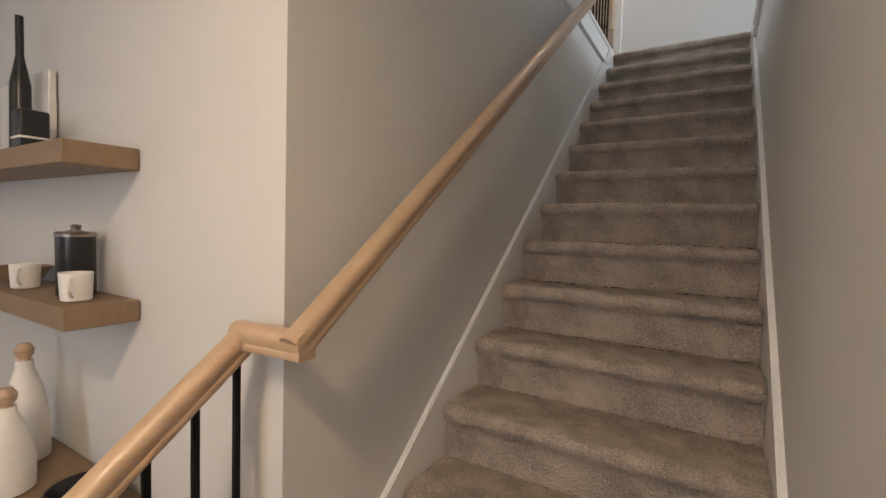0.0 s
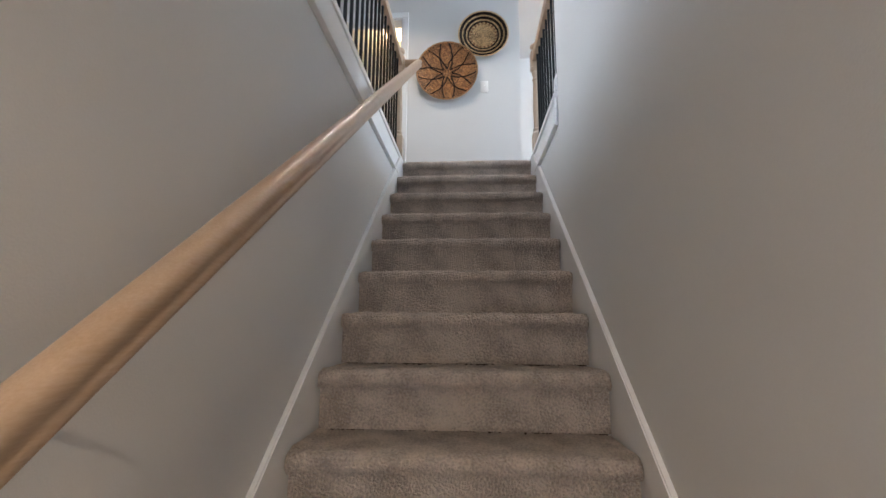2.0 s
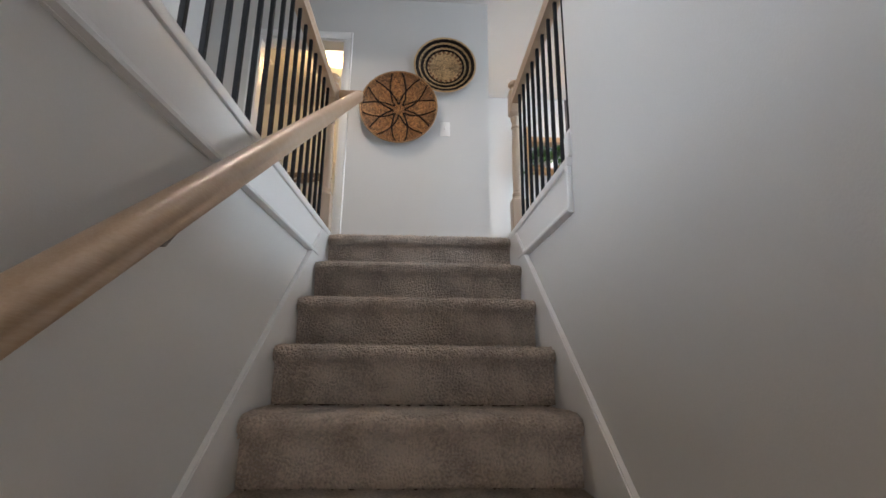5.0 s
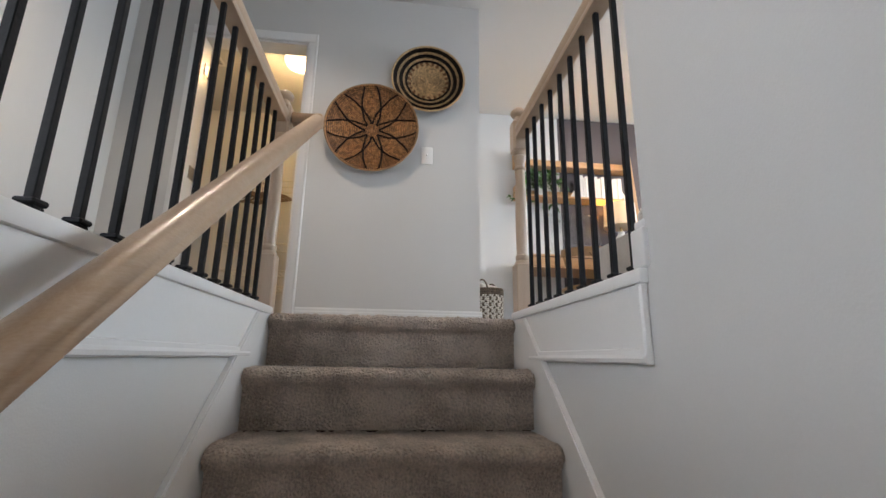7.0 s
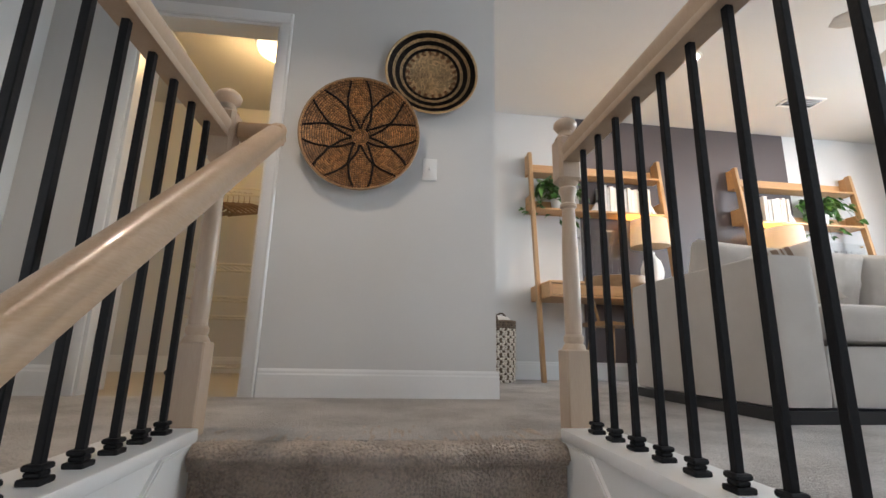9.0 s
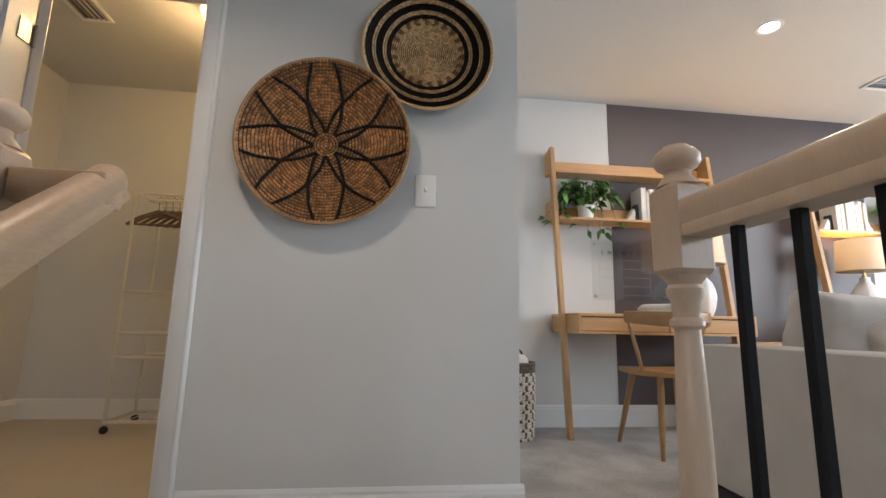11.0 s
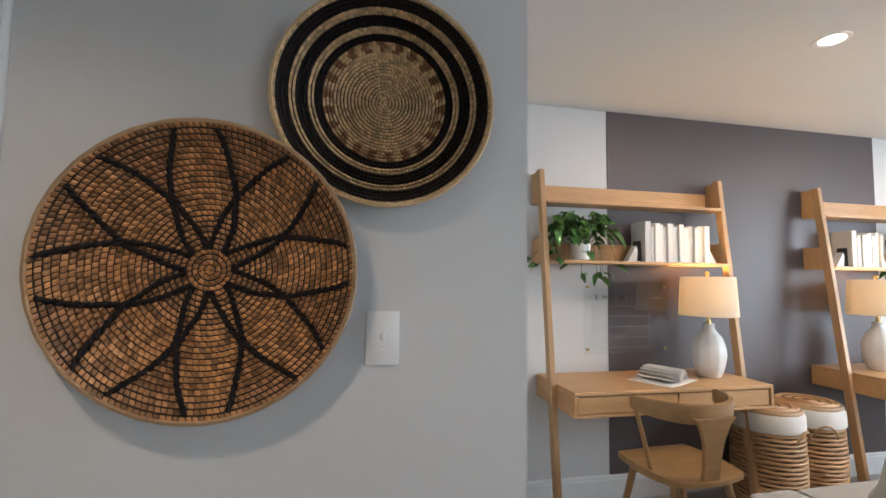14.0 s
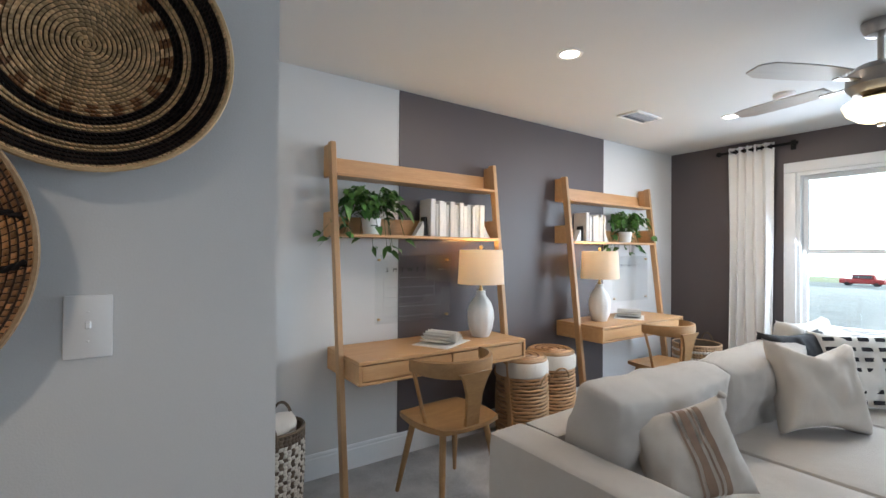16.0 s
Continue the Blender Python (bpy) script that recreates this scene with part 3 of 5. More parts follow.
def woven_dish(name, radius, ring, stitch, pattern, depth, at, label, rim_mat, fill=0.9):
    """A shallow dish of coiled rings, each ring made of single raised stitches."""
    t = thing(name, label, "wall basket", at)
    d = lambda r: 0.018 + depth * (r / radius) ** 2.2
    # solid disc, its dark colour painting the shade between stitches
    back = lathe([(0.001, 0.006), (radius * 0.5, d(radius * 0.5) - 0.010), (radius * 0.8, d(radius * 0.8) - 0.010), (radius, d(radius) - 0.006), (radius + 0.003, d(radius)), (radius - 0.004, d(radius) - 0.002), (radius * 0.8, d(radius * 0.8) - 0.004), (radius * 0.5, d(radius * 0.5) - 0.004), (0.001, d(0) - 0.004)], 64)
    part("shade_backing", back, M_GAP_SHADE, t, "backing coloured as shade in the weave gaps")
    mats = [M_RATTAN, M_STRAW, M_BLACKR, M_RUST, M_RATTAND]
    bm = bmesh.new()
    rings = int(radius / ring)
    for i in range(rings):
        r0, r1 = i * radius / rings, (i + 1) * radius / rings
        rm = (r0 + r1) / 2
        n = max(6, int(2 * math.pi * rm / stitch))
        phase = 0.5 * (i % 2) + random.random() * 0.3
        for j in range(n):
            a0, a1 = 2 * math.pi * (j + phase) / n, 2 * math.pi * (j + phase + fill) / n
            am = (a0 + a1) / 2
            mi = pattern(rm / radius, am, j, n)
            lift = 0.0048 + random.uniform(-0.0012, 0.0018)
            skew = (a1 - a0) * 0.35
            base = [(r0 + 0.0010, a0), (r0 + 0.0010, a1), (r1 - 0.0010, a1 + skew), (r1 - 0.0010, a0 + skew)]
            top = [(r0 + (r1 - r0) * 0.3, a0 + (a1 - a0) * 0.15 + skew * 0.3), (r0 + (r1 - r0) * 0.3, a1 - (a1 - a0) * 0.15 + skew * 0.3), (r1 - (r1 - r0) * 0.3, a1 - (a1 - a0) * 0.15 + skew * 0.7), (r1 - (r1 - r0) * 0.3, a0 + (a1 - a0) * 0.15 + skew * 0.7)]
            lo = [bm.verts.new((r * math.cos(a), r * math.sin(a), d(r) - 0.003)) for r, a in base]
            hi = [bm.verts.new((r * math.cos(a), r * math.sin(a), d(r) + lift)) for r, a in top]
            fs = [bm.faces.new(hi)] + [bm.faces.new((lo[k], lo[(k + 1) % 4], hi[(k + 1) % 4], hi[k])) for k in range(4)]
            for f in fs:
                f.material_index = mi
    ob = part("woven_stitches", bm, mats, t, smooth=1.5)
    tagged(ob, kind="stuff")
    rim = tube([((radius + 0.002) * math.cos(2 * math.pi * k / 96), (radius + 0.002) * math.sin(2 * math.pi * k / 96), d(radius) + 0.001 * math.sin(k * 2.1)) for k in range(96)], 0.0055, 6, closed=True)
    part("rim", rim, rim_mat, t, "bound rim")
    return t


def petal_offset(u):
    """Angle between a petal's outline and the line where it meets its neighbour."""
    if u < 0.56:
        return 0.29 * (1 - (u - 0.14) / 0.42) ** 1.5 if u > 0.14 else 0.29
    return 0.27 * ((u - 0.56) / 0.44) ** 0.9


def petals(u, a, j, n):
    seam = (a - 0.065) % (math.pi / 4) - math.pi / 8
    return 4 if u > 0.56 and abs(seam) < petal_offset(u) else 0


def bands(u, a, j, n):
    if u < 0.49:
        return 1
    if u < 0.585:
        return 3 if (int(a * 22 / math.pi) % 2) else 1
    if u > 0.955:
        return 1
    for lo, hi in ((0.655, 0.715), (0.80, 0.86)):
        if lo < u < hi:
            return 1
    return 2


pb = woven_dish("petal_basket", 0.315, 0.0118, 0.0125, petals, 0.062, pose(-0.205, YB, 4.322, 90, 0, 0) @ pose(0, 0, 0, 2, 0, 0), "brown rattan wall basket woven with a dark flower of eight petals", M_WICKER)
for k in range(8):
    for s in (-1, 1):
        strands = [[], []]
        for q in range(45):
            u = 0.15 + 0.81 * q / 44
            off = petal_offset(u)
            rr = u * 0.315
            z = 0.018 + 0.062 * u ** 2.2 + 0.004
            for w in (0, 1):
                tw = 0.0036 * math.sin(q * 1.25 + math.pi * w) + 0.0012 * math.sin(q * 0.37 + k * 2 + s)
                a = math.pi / 4 * (k + 0.5) + 0.065 + s * (off + 0.008 / u) + tw / rr
                strands[w].append((rr * math.cos(a), rr * math.sin(a), z + 0.0022 * math.cos(q * 1.25 + math.pi * w)))
        bm = tube(strands[0], 0.0046, 6)
        tube(strands[1], 0.0046, 6, bm=bm)
        part("petal_braid", bm, M_BLACKR, pb, "dark twisted outline of a petal", smooth=1.2)
woven_dish("banded_basket", 0.258, 0.0082, 0.0095, bands, 0.045, pose(0.175, YB, 4.738, 90, 0, 0), "natural straw wall basket with three black woven rings", M_STRAW, 0.96)

sw = thing("light_switch", "white toggle light switch plate on the hall wall", "light switch", Matrix.Translation((0.182, YB, 4.165)))
part("plate", bx(-0.0405, -0.007, -0.0645, 0.0405, 0, 0.0645, 0.003, 2), M_PLATE, sw)
part("toggle", bx(-0.005, -0.018, -0.004, 0.005, -0.004, 0.012, 0.002), M_PLATE, sw)
part("toggle_slot", bx(-0.006, -0.0066, -0.014, 0.006, -0.004, 0.014, 0.001), M_PLATE, sw)
for z in (-0.03, 0.03):
    part("screw", lathe([(0.003, 0), (0.002, 0.0015), (0.0, 0.0018)], 8), M_PLATE, sw, at=pose(0, -0.006, z, 90))

# closet doorway with its casing and the open door
dw = tagged(new("door_1"), "white closet doorway with moulded casing and an open door", "door", kind="structure")
DX0, DX1, DH = -1.42, -0.685, 4.99


def casing(bm, x0, x1, z0, z1):
    box(bm, x0, YB - 0.016, z0, x1, YB - 0.0005, z1, 0.004, 2)


bm = bmesh.new()
casing(bm, DX1 - 0.004, DX1 + 0.062, F, DH - 0.002)
casing(bm, DX0 - 0.062, DX0 + 0.004, F, DH - 0.002)
casing(bm, DX0 - 0.062, DX1 + 0.062, DH, DH + 0.066)
box(bm, DX1 + 0.046, YB - 0.022, F, DX1 + 0.061, YB - 0.010, DH + 0.06, 0.004)
part("casing", bm, M_TRIM, dw)
bm = bmesh.new()
box(bm, DX1 - 0.018, YB + 0.002, F, DX1 - 0.0005, YB + T + 0.01, DH)
box(bm, DX0 + 0.0005, YB + 0.002, F, DX0 + 0.018, YB + T + 0.01, DH)
box(bm, DX0 + 0.018, YB + 0.002, DH - 0.018, DX1 - 0.018, YB + T + 0.01, DH - 0.0005)
part("jamb", bm, M_TRIM, dw)
leaf = part("door_leaf", bx(-0.018, 0.0, F + 0.012, 0.018, 0.70, DH - 0.022, 0.003), M_TRIM, dw, at=pose(DX0 + 0.03, YB + T + 0.03, 0, 0, 0, 48))
for z in (F + 0.25, F + 1.02, F + 1.80):
    part("hinge", bx(DX0 + 0.0185, YB + 0.055, z - 0.045, DX0 + 0.024, YB + T + 0.0085, z + 0.045, 0.002), M_STEEL, dw, "nickel butt hinge")
    part("hinge_pin", tube([(DX0 + 0.028, YB + T + 0.006, z - 0.048), (DX0 + 0.028, YB + T + 0.006, z + 0.048)], 0.006), M_STEEL, dw)
part("door_knob", lathe([(0.026, 0), (0.026, 0.006), (0.010, 0.012), (0.010, 0.035), (0.026, 0.045), (0.028, 0.058), (0.018, 0.068), (0, 0.07)], 16), M_STEEL, leaf, at=pose(0.018, 0.63, F + 0.95, 0, 90, 0))

# closet: rolling wire rack, hangers, dome light, vent
rack = thing("rolling_wire_rack", "white wire rolling rack standing in the closet", "storage rack", Matrix.Translation((-1.62, 6.70, F)))
for x in (0, 0.62):
    for y in (0, 0.34):
        part("post", tube([(x, y, 0.06), (x, y, 1.50)], 0.011), M_WIRE, rack)
        w = part("caster", lathe([(0.0, -0.012), (0.02, -0.012), (0.024, -0.006), (0.024, 0.006), (0.02, 0.012), (0, 0.012)], 14), M_BLACKC, rack, "black caster wheel", at=pose(x, y, 0.025, 90, 0, 30))
for z in (0.07, 0.45, 0.60, 0.86):
    bm = tube([(0, 0, z), (0.62, 0, z), (0.62, 0.34, z), (0, 0.34, z)], 0.012, 6, closed=True)
    sf = part("wire_shelf", bm, M_WIRE, rack)
    for k in range(1, 12):
        part("wire", tube([(0.62 * k / 12, 0, z), (0.62 * k / 12, 0.34, z)], 0.003, 5), M_WIRE, sf)
part("hanging_bar", tube([(0, 0.17, 1.50), (0.62, 0.17, 1.50)], 0.011), M_WIRE, rack)
part("top_frame", tube([(0, 0, 1.50), (0.62, 0, 1.50), (0.62, 0.34, 1.50), (0, 0.34, 1.50)], 0.009, 6, closed=True), M_WIRE, rack)


def hanger():
    bm = tube([(0, -0.21, -0.17), (0, -0.13, -0.12), (0, 0, -0.075), (0, 0.13, -0.12), (0, 0.21, -0.17)], 0.011, 7)
    tube([(0, -0.205, -0.17), (0, 0.205, -0.17)], 0.006, 6, bm=bm)
    tube([(0, 0, -0.075), (0, 0, -0.02), (0, 0.02, 0.012), (0, 0.0, 0.028), (0, -0.018, 0.012)], 0.0025, 5, bm=bm)
    return bm


h0 = solid("clothes_hanger", hanger(), M_HANGER, "dark wooden clothes hanger on the rack bar", "hanger", pose(-1.55, 6.87, F + 1.50, 0, 0, 84), "hangers on the rack")
for k in range(1, 8):
    copy_thing(h0, pose(-1.55 + 0.045 * k, 6.87, F + 1.50, 0, 0, 52 + (k * 37) % 41))
cl = thing("closet_ceiling_light", "lit white glass dome ceiling light", "ceiling light", Matrix.Translation((-0.93, 6.1, CEIL)))
part("base", lathe([(0.13, 0), (0.13, -0.02), (0.12, -0.03)], 28), M_STEEL, cl)
dome = part("dome", lathe([(0.135, -0.03), (0.14, -0.05), (0.12, -0.09), (0.07, -0.115), (0.0, -0.125)], 28), M_DOME, cl, "glowing glass dome")
cj = thing("ceiling_vent", "white louvred ceiling vent", "vent", Matrix.Translation((3.576, 6.21, CEIL)), "ceiling vents")
bm = bmesh.new()
for a in ((-0.17, -0.09, -0.17 + 0.02, 0.09), (0.15, -0.09, 0.17, 0.09), (-0.15, -0.09, 0.15, -0.07), (-0.15, 0.07, 0.15, 0.09)):
    box(bm, a[0], a[1], -0.012, a[2], a[3], 0, 0.002)
part("frame", bm, M_PLATE, cj)
# flat dark sheet painted as the unlit duct above the ceiling
part("shade_backing", bx(-0.15, -0.07, -0.004, 0.15, 0.07, -0.001), M_SLOT, cj)
for k in range(0, 9, 2):
    # white slats given a grey colour for the shade on them
    part("slat", bx(-0.15, -0.001, -0.010, 0.15, 0.001, 0.004), M_GREY_LINE_SHADE, cj, "white slat with its shade painted grey", at=pose(0, -0.06 + 0.015 * k, -0.006, 38 if k < 5 else -38))
copy_thing(cj, pose(-1.75, 6.15, CEIL, 0, 0, 90))

# recessed cans, smoke detector
can = thing("recessed_light", "lit round recessed ceiling can light", "ceiling light", Matrix.Translation((2.22, 5.79, CEIL)), "recessed lights")
part("trim_ring", lathe([(0.048, -0.001), (0.052, -0.006), (0.070, -0.005), (0.072, 0.0)], 32), M_PLATE, can)
part("lens", lathe([(0.0, -0.003), (0.048, -0.003), (0.048, -0.0005)], 32), M_CANGLOW, can, "glowing lens")
for x, y in ((4.15, 5.785), (-0.55, 4.2)):
    copy_thing(can, Matrix.Translation((x, y, CEIL)))
solid("smoke_detector", lathe([(0.062, 0), (0.062, -0.018), (0.05, -0.03), (0.0, -0.034)], 24), M_PLATE, "small round white smoke detector", "detector", Matrix.Translation((3.9, 5.35, CEIL)))

# ---- loft: two ladder desks ----
DW = 1.22


def ladder_desk(at):
    """Leaning wall desk: x to the right, y into the room is negative, wall at y = 0."""
    t = thing("ladder_desk", "oak leaning ladder desk with two shelves and two drawers", "desk", at, "ladder desks")
    ys = lambda z: -0.335 + 0.118 * z
    for x in (-0.032, DW):
        bm = bmesh.new()
        lo = [bm.verts.new((x + a, ys(0) + b, 0)) for a, b in ((0, -0.026), (0.032, -0.026), (0.032, 0.026), (0, 0.026))]
        hi = [bm.verts.new((x + a, ys(2.02) + b, 2.02)) for a, b in ((0, -0.026), (0.032, -0.026), (0.032, 0.026), (0, 0.026))]
        for k in range(4):
            bm.faces.new((lo[k], lo[(k + 1) % 4], hi[(k + 1) % 4], hi[k]))
        bm.faces.new(lo[::-1])
        bm.faces.new(hi)
        bmesh.ops.bevel(bm, geom=list(bm.edges), offset=0.003, segments=1, affect='EDGES')
        part("stile", bm, M_OAKV, t)
    for zb in (1.815, 1.455):
        yf = ys(zb) - 0.03
        sh = part("shelf", bx(0, yf, zb, DW, -0.003, zb + 0.018, 0.002), M_OAK, t)
        part("shelf_back", bx(0.0, -0.018, zb + 0.019, DW, -0.004, zb + 0.13, 0.002), M_OAK, sh)
        for x in (-0.0315, DW + 0.0115):
            part("shelf_end", bx(x, ys(zb + 0.18) + 0.0, zb, x + 0.02, -0.0035, zb + (0.195 if zb > 1.6 else 0.15), 0.002), M_OAK, sh)
    top, bot, yf = 0.785, 0.655, -0.475
    part("desktop", bx(0.001, yf, top - 0.02, DW - 0.001, -0.003, top, 0.003), M_OAK, t)
    part("desk_base", bx(0.001, yf, bot, DW - 0.001, -0.003, bot + 0.015, 0.002), M_OAK, t)
    for x in (0.001, DW - 0.019):
        part("desk_side", bx(x, yf, bot + 0.0155, x + 0.018, -0.003, top - 0.0205, 0.002), M_OAK, t)
    # dark filler block paints shade into the slits round the drawers
    part("desk_carcass", bx(0.02, yf + 0.03, bot + 0.016, DW - 0.02, -0.004, top - 0.021), M_GAP_SHADE, t)
    for x0, x1 in ((0.023, DW / 2 - 0.004), (DW / 2 + 0.004, DW - 0.023)):
        part("drawer_front", bx(x0, yf + 0.008, bot + 0.019, x1, yf + 0.028, top - 0.027, 0.002), M_OAK, t, "plain oak drawer front")
    return t


D1 = Matrix.Translation((1.235, YD - 0.004, F))
D2 = Matrix.Translation((3.30, YD - 0.004, F))
desk = ladder_desk(D1)
copy_thing(desk, D2)


def tlamp(at):
    t = thing("table_lamp", "lit white faceted ceramic table lamp with linen shade", "lamp", at, "table lamps")
    bm = lathe([(0.055, 0), (0.062, 0.006), (0.082, 0.06), (0.093, 0.13), (0.090, 0.18), (0.07, 0.235), (0.040, 0.275), (0.031, 0.295), (0.034, 0.315), (0.030, 0.318)], 32, wobble=0.03, facets=11)
    for v in bm.verts:
        v.co += v.normal * 0.001 + Vector((v.co.x, v.co.y, 0)) * 0.02 * math.sin(v.co.z * 46 + math.atan2(v.co.y, v.co.x) * 5)
    part("body", bm, M_CERAMIC, t)
    part("neck", lathe([(0.014, 0.316), (0.014, 0.335), (0.009, 0.34), (0.009, 0.40)], 14), M_BRASS, t, "brass neck")
    sh = part("shade", lathe([(0.160, 0.365), (0.163, 0.366), (0.150, 0.602), (0.147, 0.601), (0.160, 0.365)], 40), M_SHADE, t, "glowing linen drum shade")
    part("spider", tube([(-0.147, 0, 0.592), (0, 0, 0.60), (0.147, 0, 0.592)], 0.002, 5), M_BRASS, sh)
    part("finial", lathe([(0.004, 0.60), (0.012, 0.612), (0.014, 0.622), (0.008, 0.632), (0, 0.636)], 12), M_BRASS, t, "brass finial")
    part("harp", tube([(0, -0.01, 0.39), (0, -0.05, 0.44), (0, -0.05, 0.53), (0, 0, 0.60)], 0.002, 5), M_BRASS, t)
    part("bulb", lathe([(0.012, 0.405), (0.02, 0.43), (0.03, 0.46), (0.026, 0.485), (0, 0.50)], 16), M_BULB, t, "glowing bulb")
    return t


LY = -0.235
tl = tlamp(D1 @ Matrix.Translation((1.02, LY, 0.785)))
copy_thing(tl, D2 @ Matrix.Translation((0.285, LY, 0.785)))
for m, x in ((D1, 1.02), (D2, 0.285)):
    p = m @ Vector((x, LY, 0.785 + 0.52))
    lamp("table_lamp_light", 'POINT', p, p - Vector((0, 0, 1)), 20.0, (1.0, 0.60, 0.20), 0.03)


def books(m, x0, count, seed):
    rnd = random.Random(seed)
    x = x0
    for k in range(count):
        w, h, d = rnd.uniform(0.018, 0.042), rnd.uniform(0.215, 0.245), rnd.uniform(0.135, 0.155)
        if k == 0:
            w, h = 0.04, 0.25
        b = thing("book", "white cloth-bound book standing on the shelf", "book", m @ Matrix.Translation((x, -0.03, 1.474)), "books on the ladder shelves")
        bm = bmesh.new()
        box(bm, 0, -d, 0, 0.003, 0, h, 0.001)
        box(bm, w - 0.003, -d, 0, w, 0, h, 0.001)
        box(bm, 0.0032, -d, 0, w - 0.0032, -d + 0.003, h, 0.001)
        part("cover", bm, M_PAPER, b)
        part("pages", bx(0.0034, -d + 0.004, 0.004, w - 0.0034, -0.005, h - 0.005), M_LINEN, b, "cream page block")
        x += w + 0.0012
    return x


def bookend(m, x, flip):
    t = thing("bookend", "white triangular bookend with a black inset", "bookend", m @ Matrix.Translation((x, -0.11, 1.474)) @ Matrix.Diagonal((1, 1, 1, 1)), "bookends")
    for nm, dep, s, mt in (("wedge", 0.05, 1.0, M_CERAMIC), ("inset", 0.056, 0.62, M_BLACKC)):
        bm = bmesh.new()
        w, h = 0.085 * s, 0.10 * s if nm == "wedge" else 0.13
        ox = 0.012 if nm == "inset" else 0
        tri = [(-w / 2 + ox, 0), (w / 2 + ox, 0), (ox + 0.02 * flip, h)] if nm == "wedge" else [(-0.02 + ox + 0.03, 0.004), (0.012 + ox + 0.03, 0.004), (0.035 + ox, h), (0.022 + ox, h)]
        if nm == "inset" and flip < 0:
            tri = [(-a * 0.5, b * 0.2 + 0.01) for a, b in tri]
        a = [bm.verts.new((u, -dep / 2, v)) for u, v in tri]
        b = [bm.verts.new((u, dep / 2, v)) for u, v in tri]
        n = len(tri)
        for k in range(n):
            bm.faces.new((a[k], a[(k + 1) % n], b[(k + 1) % n], b[k]))
        bm.faces.new(a)
        bm.faces.new(b[::-1])
        part(nm, bm, mt, t, smooth=0)
    return t


e1 = books(D1, 0.64, 13, 4)
bookend(D1, 0.585, 1)
bookend(D1, e1 + 0.05, -1)
e2 = books(D2, 0.19, 9, 8)
bookend(D2, 0.135, 1)
bookend(D2, e2 + 0.05, -1)


def leaf_blade(bm, base, direction, size, droop, roll):
    d = direction.normalized()
    side = d.cross(Vector((0, 0, 1)))
    side = side.normalized() if side.length > 0.01 else Vector((1, 0, 0))
    up = side.cross(d).normalized()
    side = (side * math.cos(roll) + up * math.sin(roll)).normalized()
    up = side.cross(d).normalized()
    spine = [base + d * size * s + Vector((0, 0, -droop * size * s * s)) for s in (0, 0.35, 0.7, 1.0)]
    widths = (0.08, 0.36, 0.27, 0.02)
    rows = []
    for p, w in zip(spine, widths):
        rows.append([bm.verts.new(p - side * w * size + up * 0.10 * size * w * 3), bm.verts.new(p), bm.verts.new(p + side * w * size + up * 0.10 * size * w * 3)])
    for a, b in zip(rows, rows[1:]):
        for k in (0, 1):
            bm.faces.new((a[k], a[k + 1], b[k + 1], b[k]))


def pothos(at, seed, reach):
    rnd = random.Random(seed)
    t = thing("trailing_plant", "trailing green pothos in a small white pot", "plant", at, "potted plants")
    pot = part("pot", lathe([(0.042, 0), (0.05, 0.004), (0.062, 0.10), (0.058, 0.10), (0.054, 0.085), (0.0, 0.085)], 24), M_CERAMIC, t, "white ceramic pot")
    part("soil", lathe([(0.053, 0.082), (0.054, 0.087), (0.0, 0.09)], 16), M_SOIL, pot)
    leaves, stems = bmesh.new(), bmesh.new()
    for k in range(60):
        a = rnd.uniform(0, 2 * math.pi)
        lean = rnd.uniform(0.2, 1.0)
        out = Vector((math.cos(a) * reach, math.sin(a) * 0.55, 0))
        if out.y > 0:
            out.y *= 0.35
        p0 = Vector((math.cos(a) * 0.03, math.sin(a) * 0.03, 0.085))
        trail = rnd.random() < 0.2
        length = rnd.uniform(0.09, 0.20) * (1.5 if trail else 1)
        p1 = p0 + out * length * lean * 0.6 + Vector((0, 0, rnd.uniform(0.06, 0.20)))
        p2 = p0 + out * length * lean * 1.25 + Vector((0, 0, rnd.uniform(-0.20, -0.02) if trail else rnd.uniform(0.05, 0.18)))
        pts = [p0, p0.lerp(p1, 0.6), p1, p1.lerp(p2, 0.5) + Vector((0, 0, 0.015)), p2]
        tube(pts, 0.0017, 4, bm=stems)
        for q, w in ((pts[2], 0.8), (pts[3], 0.9), (p2, 1.0)):
            for s in (-1, 1):
                dirn = (out.normalized() * rnd.uniform(0.3, 1) + Vector((rnd.uniform(-.8, .8), rnd.uniform(-1.0, .2), rnd.uniform(-.5, .5))))
                leaf_blade(leaves, q, dirn, rnd.uniform(0.042, 0.072) * w, rnd.uniform(0.2, 0.9), rnd.uniform(-0.8, 0.8))
    part("stem", stems, M_STEM, t)
    tagged(part("foliage", leaves, M_LEAF, t, "glossy heart-shaped leaves", smooth=1.5), kind="stuff")
    return t


pothos(D1 @ Matrix.Translation((0.235, -0.115, 1.474)), 11, 1.1)
pothos(D2 @ Matrix.Translation((0.84, -0.115, 1.474)), 23, 1.35)


